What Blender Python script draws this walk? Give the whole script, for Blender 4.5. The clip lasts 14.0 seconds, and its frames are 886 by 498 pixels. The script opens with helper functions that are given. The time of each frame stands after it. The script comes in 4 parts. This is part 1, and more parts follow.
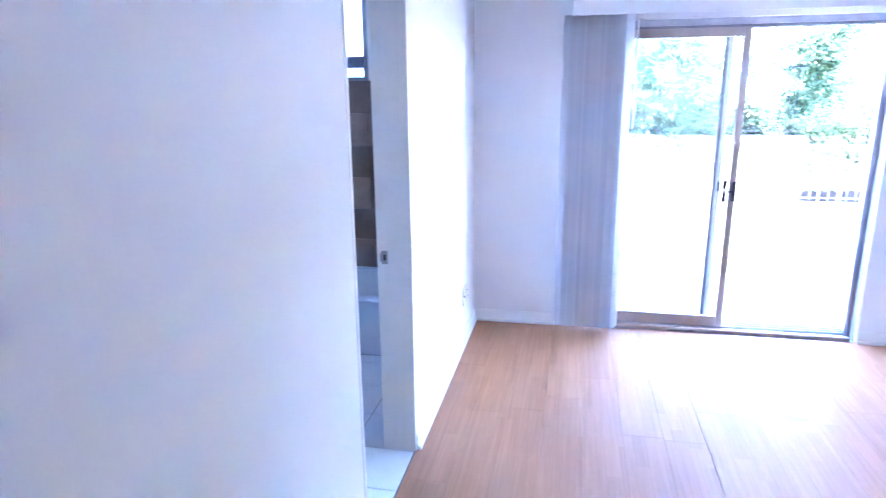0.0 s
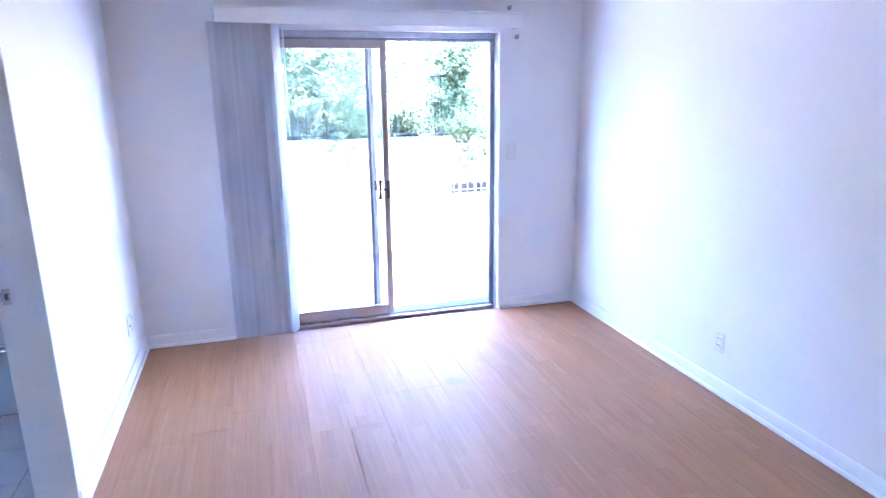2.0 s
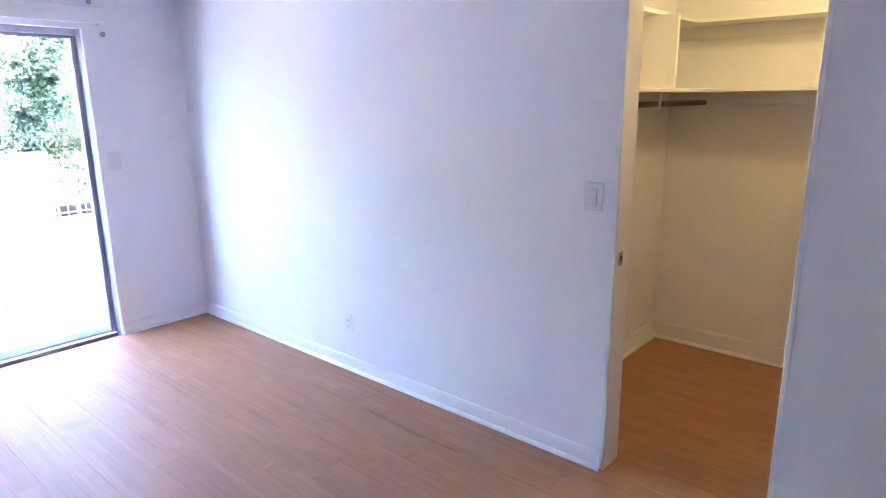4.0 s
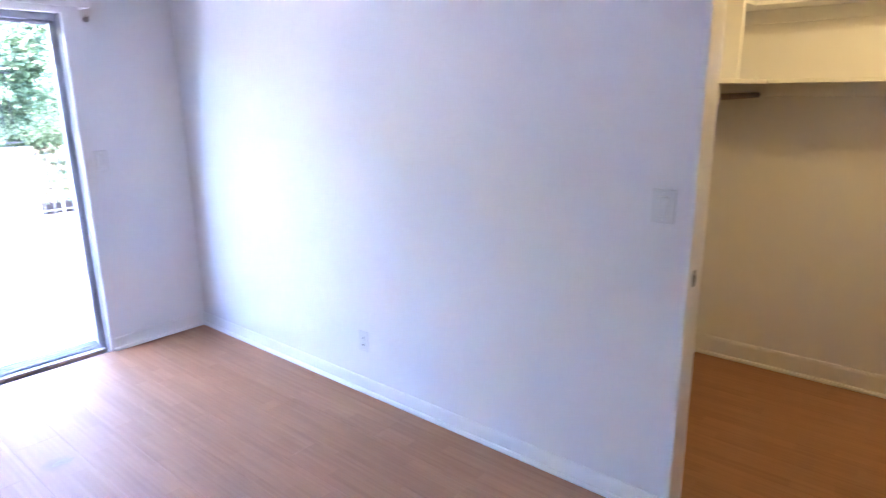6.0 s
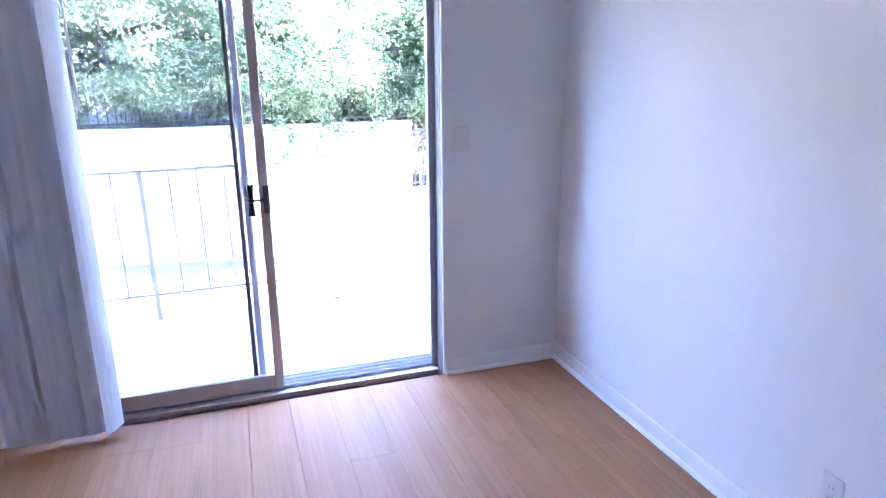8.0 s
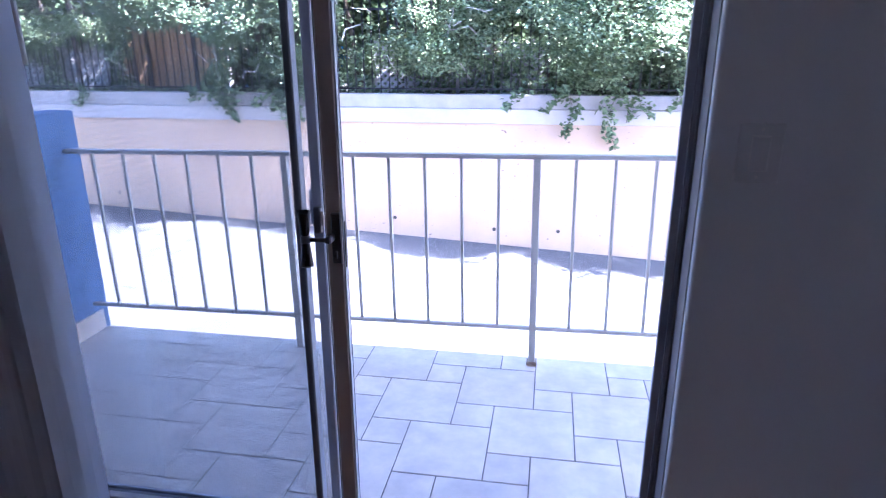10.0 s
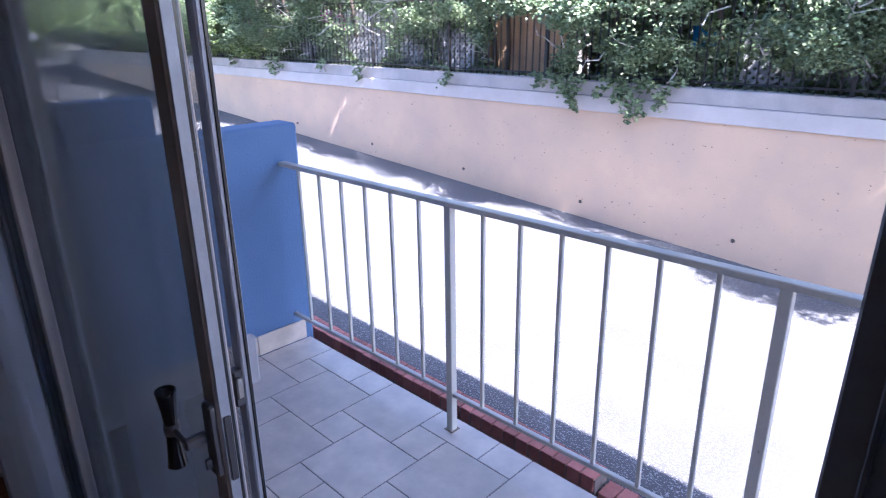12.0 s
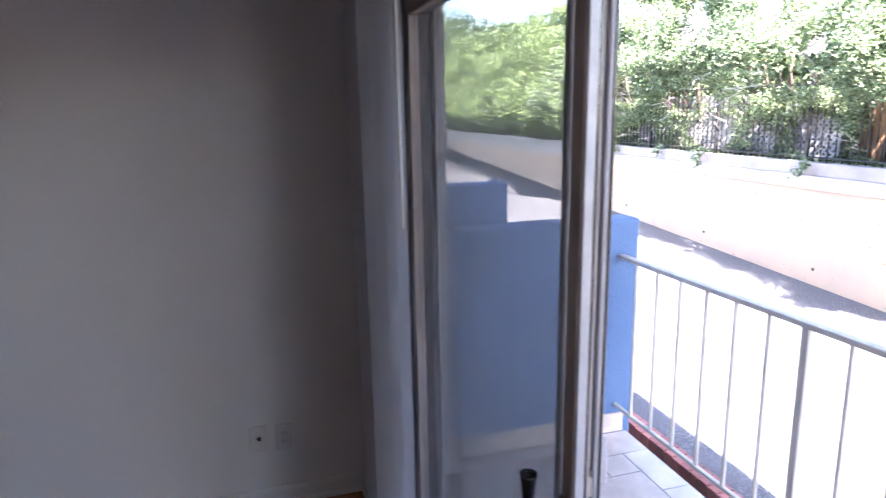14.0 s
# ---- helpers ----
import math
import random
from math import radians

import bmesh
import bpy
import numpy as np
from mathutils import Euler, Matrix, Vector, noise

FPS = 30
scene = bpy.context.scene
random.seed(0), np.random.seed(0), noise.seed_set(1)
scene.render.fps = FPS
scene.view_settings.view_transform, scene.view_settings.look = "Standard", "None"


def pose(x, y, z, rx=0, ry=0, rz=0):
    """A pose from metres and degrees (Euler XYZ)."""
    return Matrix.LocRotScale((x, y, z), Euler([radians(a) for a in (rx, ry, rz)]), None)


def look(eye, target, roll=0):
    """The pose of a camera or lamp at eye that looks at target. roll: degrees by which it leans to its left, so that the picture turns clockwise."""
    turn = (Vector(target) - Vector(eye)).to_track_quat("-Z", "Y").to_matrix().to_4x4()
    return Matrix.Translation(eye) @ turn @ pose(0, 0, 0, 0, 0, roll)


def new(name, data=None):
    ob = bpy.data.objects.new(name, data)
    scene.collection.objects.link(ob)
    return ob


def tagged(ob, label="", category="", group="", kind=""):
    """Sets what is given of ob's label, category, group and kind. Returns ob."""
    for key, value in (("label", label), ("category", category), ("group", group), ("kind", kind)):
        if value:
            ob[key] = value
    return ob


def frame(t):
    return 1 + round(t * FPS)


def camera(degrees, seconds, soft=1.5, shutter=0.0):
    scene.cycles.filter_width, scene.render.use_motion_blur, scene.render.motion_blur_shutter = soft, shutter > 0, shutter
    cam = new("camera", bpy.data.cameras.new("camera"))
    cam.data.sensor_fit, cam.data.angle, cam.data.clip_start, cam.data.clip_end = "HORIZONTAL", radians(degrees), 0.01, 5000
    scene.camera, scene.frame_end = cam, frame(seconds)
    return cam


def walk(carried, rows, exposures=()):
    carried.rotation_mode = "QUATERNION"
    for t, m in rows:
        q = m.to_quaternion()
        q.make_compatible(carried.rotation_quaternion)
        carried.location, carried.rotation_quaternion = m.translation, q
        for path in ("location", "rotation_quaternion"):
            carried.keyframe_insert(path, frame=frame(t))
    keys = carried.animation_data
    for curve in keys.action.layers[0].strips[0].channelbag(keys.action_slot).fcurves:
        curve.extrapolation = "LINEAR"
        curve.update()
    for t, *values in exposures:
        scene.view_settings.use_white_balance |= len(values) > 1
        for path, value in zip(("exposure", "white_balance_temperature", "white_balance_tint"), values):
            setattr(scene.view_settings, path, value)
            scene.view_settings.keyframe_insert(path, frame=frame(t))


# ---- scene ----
# ---------------------------------------------------------------- camera
cam = camera(70.6, 14.0, soft=1.1, shutter=0.22)
PATH = [
    (0, (-2.524, -4.328, 1.659), (-2.921, -2.432, 1.163), -0.6),
    (0.5, (-2.475, -4.322, 1.672), (-2.53, -2.385, 1.178), -0.7),
    (1, (-2.438, -4.327, 1.66), (-2.29, -2.392, 1.173), -0.9),
    (1.5, (-2.402, -4.354, 1.665), (-2.064, -2.444, 1.176), -0.8),
    (2, (-2.392, -4.372, 1.664), (-1.84, -2.512, 1.177), -0.7),
    (2.5, (-2.35, -4.421, 1.653), (-1.557, -2.649, 1.171), -0.6),
    (3, (-2.251, -4.461, 1.59), (-1.211, -2.815, 1.133), -0.7),
    (3.5, (-2.293, -4.484, 1.584), (-0.976, -3.046, 1.137), -0.7),
    (3.7, (-2.318, -4.486, 1.602), (-0.916, -3.135, 1.147), -0.6),
    (5.8, (-2.195, -4.153, 1.63), (-0.628, -3.011, 1.139), -0.7),
    (6, (-2.136, -4.087, 1.616), (-0.659, -2.831, 1.124), -0.7),
    (6.5, (-2.017, -3.866, 1.59), (-0.838, -2.329, 1.092), -0.8),
    (7, (-1.935, -3.556, 1.59), (-0.979, -1.873, 1.087), -0.6),
    (7.2, (-1.889, -3.442, 1.579), (-1.008, -1.718, 1.078), -0.7),
    (9.3, (-1.157, -1.853, 1.446), (-1.029, 0.059, 0.875), -0.4),
    (9.5, (-1.114, -1.733, 1.444), (-1.091, 0.18, 0.861), -0.5),
    (10, (-0.968, -1.34, 1.426), (-1.289, 0.537, 0.817), -0.2),
    (10.5, (-0.813, -0.968, 1.445), (-1.398, 0.833, 0.801), -0.2),
    (11, (-0.683, -0.637, 1.46), (-1.579, 1.021, 0.792), -0.6),
    (11.5, (-0.672, -0.413, 1.515), (-1.793, 1.099, 0.841), -0.8),
    (12, (-0.643, -0.254, 1.591), (-1.959, 1.091, 0.912), -0.4),
    (12.5, (-0.599, -0.157, 1.65), (-2.099, 0.989, 0.99), -0.6),
    (13, (-0.587, -0.133, 1.683), (-2.224, 0.853, 1.093), -0.6),
    (13.5, (-0.581, -0.201, 1.7), (-2.336, 0.615, 1.194), -0.5),
    (14, (-0.632, -0.378, 1.688), (-2.503, 0.179, 1.252), -1.0),
]
EXPOSURES = [(0, 7.95, 4720, 20), (1.5, 7.6, 4760, 21), (2.5, 7.5, 5150, 23), (3.7, 7.42, 5250, 23), (7.2, 7.26, 5350, 23), (9.3, 4.72, 4950, 30), (10.0, 4.12, 5200, 27), (10.5, 3.85, 5400, 25), (12.0, 3.0, 5550, 24), (13.2, 2.95, 5850, 22), (13.6, 3.3, 5950, 22), (14.0, 4.2, 6450, 22)]
walk(cam, [(t, look(eye, target, roll)) for t, eye, target, roll in PATH], EXPOSURES)

# ---------------------------------------------------------------- world, sun
SUN_TO = Vector((0.75, -0.17, 1.0)).normalized()
world = bpy.data.worlds.new("world")
scene.world = world
world.use_nodes = True
wn = world.node_tree
sky = wn.nodes.new("ShaderNodeTexSky")
sky.sky_type = "NISHITA"
sky.sun_disc = False
sky.sun_elevation = math.asin(SUN_TO.z)
sky.sun_rotation = math.atan2(SUN_TO.x, SUN_TO.y)
wn.links.new(sky.outputs[0], wn.nodes["Background"].inputs[0])
wn.nodes["Background"].inputs[1].default_value = 0.12
sun = new("sun", bpy.data.lights.new("sun", "SUN"))
sun.data.energy = 4.5
sun.data.angle = radians(0.53)
sun.data.color = (1.0, 0.95, 0.87)
sun.matrix_world = look(SUN_TO * 40, (0, 0, 0))
# the closet's ceiling bulb
bulb = new("closet_bulb_light", bpy.data.lights.new("closet_bulb_light", "POINT"))
bulb.data.energy = 0.038
bulb.data.color = (1.0, 0.56, 0.10)
bulb.data.shadow_soft_size = 0.05
bulb.location = (0.75, -3.85, 2.24)

# ---------------------------------------------------------------- materials
def base_mat(name):
    m = bpy.data.materials.new(name)
    m.use_nodes = True
    nt = m.node_tree
    return m, nt, nt.nodes["Principled BSDF"]


def node(nt, kind, **values):
    n = nt.nodes.new(kind)
    for k, v in values.items():
        n.inputs[k].default_value = v
    return n


def mixed(nt, fac, a, b):
    """A colour mix node; fac, a and b are sockets or colours."""
    n = nt.nodes.new("ShaderNodeMix")
    n.data_type = "RGBA"
    for i, v in ((0, fac), (6, a), (7, b)):
        if isinstance(v, (int, float)):
            n.inputs[i].default_value = v
        elif isinstance(v, tuple):
            n.inputs[i].default_value = (*v, 1)
        else:
            nt.links.new(v, n.inputs[i])
    return n.outputs[2]


def ramp(nt, socket, lo, hi):
    n = nt.nodes.new("ShaderNodeMapRange")
    n.inputs[1].default_value, n.inputs[2].default_value = lo, hi
    nt.links.new(socket, n.inputs[0])
    return n.outputs[0]


def noise_at(nt, scale, detail=4.0, stretch=(1, 1, 1), rough=0.55):
    g = nt.nodes.new("ShaderNodeNewGeometry")
    mp = nt.nodes.new("ShaderNodeMapping")
    mp.inputs["Scale"].default_value = stretch
    nt.links.new(g.outputs["Position"], mp.inputs[0])
    n = node(nt, "ShaderNodeTexNoise", Scale=scale, Detail=detail, Roughness=rough)
    nt.links.new(mp.outputs[0], n.inputs["Vector"])
    return n.outputs[0]


def bump(nt, bsdf, socket, strength, distance=0.01):
    b = node(nt, "ShaderNodeBump", Strength=strength, Distance=distance)
    nt.links.new(socket, b.inputs["Height"])
    nt.links.new(b.outputs[0], bsdf.inputs["Normal"])


def surface(name, c1, c2, scale=3.0, fine=60.0, rough=0.6, relief=0.15, metal=0.0, fine_amount=0.25, spots=None, pieces=0.0, gloss=0.5):
    """Two scales of colour variation, fine relief, optional dark spots and piece-to-piece variation."""
    m, nt, b = base_mat(name)
    big = ramp(nt, noise_at(nt, scale), 0.3, 0.7)
    small = noise_at(nt, fine, 3.0)
    col = mixed(nt, big, c1, c2)
    dark = tuple(c * 0.72 for c in c1)
    amount = nt.nodes.new("ShaderNodeMath")
    amount.operation = "MULTIPLY"
    nt.links.new(ramp(nt, small, 0.45, 0.75), amount.inputs[0])
    amount.inputs[1].default_value = fine_amount
    col = mixed(nt, amount.outputs[0], col, dark)
    if spots:
        sp = ramp(nt, noise_at(nt, spots[0], 2.0), spots[1], spots[1] + 0.05)
        col = mixed(nt, sp, col, spots[2])
    if pieces:
        info = nt.nodes.new("ShaderNodeObjectInfo")
        hsv = nt.nodes.new("ShaderNodeHueSaturation")
        nt.links.new(col, hsv.inputs["Color"])
        mr = nt.nodes.new("ShaderNodeMapRange")
        mr.inputs[3].default_value, mr.inputs[4].default_value = 1 - pieces, 1 + pieces
        nt.links.new(info.outputs["Random"], mr.inputs[0])
        nt.links.new(mr.outputs[0], hsv.inputs["Value"])
        col = hsv.outputs[0]
    nt.links.new(col, b.inputs["Base Color"])
    rr = nt.nodes.new("ShaderNodeMapRange")
    rr.inputs[3].default_value, rr.inputs[4].default_value = max(0.03, rough - 0.08), min(1.0, rough + 0.08)
    nt.links.new(small, rr.inputs[0])
    nt.links.new(rr.outputs[0], b.inputs["Roughness"])
    b.inputs["Metallic"].default_value = metal
    b.inputs["Specular IOR Level"].default_value = gloss
    if relief:
        bump(nt, b, small, relief, 0.004)
    return m


PAINT = surface("wall_paint", (0.79, 0.77, 0.765), (0.755, 0.735, 0.735), 1.2, 140, 0.72, 0.12, fine_amount=0.05, gloss=0.3)
TRIM = surface("trim_paint", (0.81, 0.795, 0.78), (0.76, 0.745, 0.73), 4, 90, 0.35, 0.05, fine_amount=0.08)
JAMB = surface("jamb_paint", (0.83, 0.80, 0.76), (0.78, 0.75, 0.71), 3, 70, 0.4, 0.06, fine_amount=0.12)
CEIL = surface("ceiling_paint", (0.82, 0.82, 0.81), (0.79, 0.79, 0.78), 1.5, 220, 0.8, 0.4, fine_amount=0.08)
PLASTIC = surface("switch_plastic", (0.72, 0.70, 0.685), (0.69, 0.67, 0.655), 8, 120, 0.35, 0.02, fine_amount=0.05)
PLASTIC_D = surface("slot_dark", (0.05, 0.045, 0.04), (0.07, 0.06, 0.05), 8, 120, 0.5, 0.0)
STEEL = surface("worn_steel", (0.42, 0.40, 0.38), (0.30, 0.28, 0.26), 20, 160, 0.35, 0.05, metal=0.9)
ALU = surface("aluminium", (0.30, 0.30, 0.33), (0.23, 0.23, 0.26), 12, 200, 0.5, 0.05, metal=0.35, fine_amount=0.2)
SILL = surface("sill_aluminium", (0.55, 0.56, 0.60), (0.42, 0.43, 0.47), 14, 120, 0.42, 0.1, metal=0.4, fine_amount=0.4)
EDGE = surface("stile_edge_aluminium", (0.42, 0.43, 0.48), (0.32, 0.33, 0.37), 14, 120, 0.45, 0.1, metal=0.3, fine_amount=0.4)
RUST = surface("rusty_foot", (0.20, 0.13, 0.09), (0.30, 0.25, 0.21), 40, 120, 0.8, 0.3)
BRONZE = surface("bronze_frame", (0.50, 0.415, 0.375), (0.43, 0.355, 0.32), 9, 160, 0.42, 0.05, metal=0.1, fine_amount=0.25)
DARKALU = surface("dark_anodised", (0.38, 0.38, 0.43), (0.31, 0.31, 0.36), 9, 160, 0.5, 0.05, metal=0.3, fine_amount=0.25)
SCREENFRAME = surface("screen_frame", (0.12, 0.11, 0.115), (0.09, 0.08, 0.085), 9, 160, 0.45, 0.05, metal=0.2)
# Reveal brought down to the shaded wall's tone by colour.
REVEAL_SHADE = surface("reveal_shade", (0.24, 0.21, 0.205), (0.20, 0.175, 0.175), 6, 90, 0.6, 0.05, fine_amount=0.2)
GUNMETAL = surface("dark_metal", (0.10, 0.095, 0.10), (0.07, 0.065, 0.07), 14, 150, 0.35, 0.05, metal=0.6)
BLACK = surface("black_plastic", (0.010, 0.010, 0.012), (0.016, 0.015, 0.016), 12, 150, 0.22, 0.03)
TILE = surface("porch_tile", (0.63, 0.53, 0.455), (0.47, 0.395, 0.35), 9, 34, 0.38, 0.05, fine_amount=0.22, pieces=0.07, spots=(55, 0.79, (0.22, 0.2, 0.19)))
GROUT = surface("grout", (0.17, 0.155, 0.15), (0.12, 0.11, 0.105), 8, 120, 0.9, 0.3)
SLAB = surface("concrete_edge", (0.28, 0.25, 0.23), (0.12, 0.11, 0.10), 6, 60, 0.9, 0.5)
BLUE = surface("blue_stucco", (0.12, 0.20, 0.355), (0.095, 0.165, 0.305), 2.2, 95, 0.85, 0.6, fine_amount=0.2)
PEACH = surface("peach_stucco", (0.67, 0.475, 0.325), (0.545, 0.395, 0.295), 1.3, 75, 0.9, 0.4, fine_amount=0.16, spots=(21, 0.70, (0.22, 0.15, 0.12)))
CAP = surface("cap_paint", (0.59, 0.54, 0.51), (0.48, 0.44, 0.415), 2.6, 60, 0.85, 0.3, fine_amount=0.2)
CAP_TOP = surface("cap_weathered", (0.50, 0.46, 0.44), (0.36, 0.335, 0.32), 3.2, 40, 0.9, 0.4, fine_amount=0.3)
ASPHALT = surface("driveway_asphalt", (0.105, 0.103, 0.107), (0.072, 0.071, 0.077), 1.2, 75, 0.9, 1.0, fine_amount=1.0, spots=(80, 0.575, (0.27, 0.27, 0.28)))
# Near-black: the shade under the balcony is put into the soil's colour.
SHADED_SOIL = surface("soil", (0.012, 0.010, 0.009), (0.007, 0.006, 0.006), 6, 60, 0.95, 0.8, gloss=0.1)
BRICK = surface("red_brick", (0.31, 0.115, 0.095), (0.23, 0.085, 0.074), 14, 80, 0.85, 0.5, fine_amount=0.5, pieces=0.25)
MORTAR = surface("mortar", (0.17, 0.13, 0.12), (0.11, 0.09, 0.085), 10, 90, 0.95, 0.5)
RAIL = surface("rail_paint", (0.56, 0.53, 0.49), (0.47, 0.45, 0.42), 6, 120, 0.45, 0.1, fine_amount=0.25, spots=(24, 0.76, (0.18, 0.10, 0.06)))
IRON = surface("iron_black", (0.018, 0.018, 0.02), (0.03, 0.026, 0.024), 9, 120, 0.5, 0.1)
GATE = surface("gate_wood", (0.60, 0.385, 0.225), (0.49, 0.295, 0.165), 2.5, 50, 0.7, 0.3, fine_amount=0.35, pieces=0.15)
LATTICE = surface("lattice_paint", (0.50, 0.49, 0.49), (0.38, 0.375, 0.38), 5, 70, 0.7, 0.1)
BARK = surface("bark", (0.13, 0.10, 0.075), (0.08, 0.06, 0.045), 7, 40, 0.9, 0.9, fine_amount=0.5)
PORCELAIN = surface("tub_enamel", (0.72, 0.74, 0.77), (0.68, 0.70, 0.74), 3, 60, 0.15, 0.0, fine_amount=0.03)
STONE = surface("stone_tile", (0.27, 0.20, 0.15), (0.14, 0.10, 0.078), 5, 40, 0.35, 0.1, fine_amount=0.35, pieces=0.3)
BATHTILE = surface("bath_floor_tile", (0.66, 0.67, 0.69), (0.60, 0.61, 0.64), 4, 50, 0.3, 0.05, fine_amount=0.06, pieces=0.04)
ROD = surface("rod_wood", (0.10, 0.035, 0.016), (0.07, 0.026, 0.012), 12, 60, 0.35, 0.05)
CREAM = surface("house_stucco", (0.55, 0.47, 0.38), (0.48, 0.41, 0.34), 0.6, 50, 0.9, 0.3)
ROOF = surface("roof_shingle", (0.16, 0.09, 0.06), (0.11, 0.065, 0.05), 2, 30, 0.9, 0.4)
PATIO = surface("patio_concrete", (0.24, 0.22, 0.20), (0.17, 0.155, 0.14), 1.2, 40, 0.9, 0.2)
TARP = surface("blue_tarp", (0.03, 0.28, 0.52), (0.02, 0.22, 0.44), 5, 60, 0.35, 0.2)
CARPAINT = surface("car_paint", (0.62, 0.66, 0.72), (0.60, 0.64, 0.70), 3, 60, 0.18, 0.0, fine_amount=0.02)
CARGLASS = surface("car_glass", (0.02, 0.025, 0.03), (0.03, 0.035, 0.04), 3, 60, 0.08, 0.0)
RUBBER = surface("rubber", (0.02, 0.02, 0.02), (0.03, 0.03, 0.03), 9, 80, 0.85, 0.3)


def wood_floor():
    """Three-strip laminate: strips across each plank, grain along it."""
    m, nt, b = base_mat("laminate_floor")
    g = nt.nodes.new("ShaderNodeNewGeometry")
    sep = nt.nodes.new("ShaderNodeSeparateXYZ")
    nt.links.new(g.outputs["Position"], sep.inputs[0])
    info = nt.nodes.new("ShaderNodeObjectInfo")

    def math_node(op, a, b2):
        n = nt.nodes.new("ShaderNodeMath")
        n.operation = op
        for i, v in ((0, a), (1, b2)):
            if isinstance(v, (int, float)):
                n.inputs[i].default_value = v
            else:
                nt.links.new(v, n.inputs[i])
        return n.outputs[0]

    strip = math_node("FLOOR", math_node("DIVIDE", sep.outputs[0], 0.0645), 0)
    seg = math_node("FLOOR", math_node("ADD", math_node("DIVIDE", sep.outputs[1], 0.41), math_node("MULTIPLY", strip, 0.377)), 0)
    wh = nt.nodes.new("ShaderNodeTexWhiteNoise")
    wh.noise_dimensions = "3D"
    comb = nt.nodes.new("ShaderNodeCombineXYZ")
    nt.links.new(strip, comb.inputs[0])
    nt.links.new(seg, comb.inputs[1])
    nt.links.new(info.outputs["Random"], comb.inputs[2])
    nt.links.new(comb.outputs[0], wh.inputs["Vector"])
    grain = noise_at(nt, 9.0, 5.0, (6.0, 0.22, 1), 0.6)
    fine = noise_at(nt, 60.0, 4.0, (5.0, 0.35, 1), 0.7)
    blotch = noise_at(nt, 1.3, 2.0)
    col = mixed(nt, ramp(nt, grain, 0.34, 0.68), (0.42, 0.215, 0.107), (0.34, 0.165, 0.079))
    tone = mixed(nt, wh.outputs["Value"], (0.45, 0.235, 0.122), (0.31, 0.15, 0.072))
    col = mixed(nt, 0.30, col, tone)
    fm = nt.nodes.new("ShaderNodeMath")
    fm.operation = "MULTIPLY"
    nt.links.new(ramp(nt, fine, 0.5, 0.75), fm.inputs[0])
    fm.inputs[1].default_value = 0.16
    col = mixed(nt, fm.outputs[0], col, (0.22, 0.11, 0.055))
    # one faint grey scuff in the boards
    dist = nt.nodes.new("ShaderNodeVectorMath")
    dist.operation = "DISTANCE"
    nt.links.new(g.outputs["Position"], dist.inputs[0])
    dist.inputs[1].default_value = (-1.36, -1.13, 0)
    scuff = math_node("MULTIPLY", ramp(nt, math_node("ADD", dist.outputs["Value"], math_node("MULTIPLY", noise_at(nt, 14, 3.0), 0.09)), 0.115, 0.05), 0.5)
    col = mixed(nt, scuff, col, (0.20, 0.13, 0.10))
    nt.links.new(col, b.inputs["Base Color"])
    rr = nt.nodes.new("ShaderNodeMapRange")
    rr.inputs[3].default_value, rr.inputs[4].default_value = 0.5, 0.68
    nt.links.new(blotch, rr.inputs[0])
    nt.links.new(rr.outputs[0], b.inputs["Roughness"])
    b.inputs["Specular IOR Level"].default_value = 0.34
    bump(nt, b, fine, 0.06, 0.002)
    return m


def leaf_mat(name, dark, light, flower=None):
    """Leaves vary one by one, painted patches imitate shade between clusters; light passes through the blade."""
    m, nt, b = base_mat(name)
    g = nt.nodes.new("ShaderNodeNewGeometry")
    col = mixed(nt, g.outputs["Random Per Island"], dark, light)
    # Noise patches darken the leaf colour in place of shaded hollows.
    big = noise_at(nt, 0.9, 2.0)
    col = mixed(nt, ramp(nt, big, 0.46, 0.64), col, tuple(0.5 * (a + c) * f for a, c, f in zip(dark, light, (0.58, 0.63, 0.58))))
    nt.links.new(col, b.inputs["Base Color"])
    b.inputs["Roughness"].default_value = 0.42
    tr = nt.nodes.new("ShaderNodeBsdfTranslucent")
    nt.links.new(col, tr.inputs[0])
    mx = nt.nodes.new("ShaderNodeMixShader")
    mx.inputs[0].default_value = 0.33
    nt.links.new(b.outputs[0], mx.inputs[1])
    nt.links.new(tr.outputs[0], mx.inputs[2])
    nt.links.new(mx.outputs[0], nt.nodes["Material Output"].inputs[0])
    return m


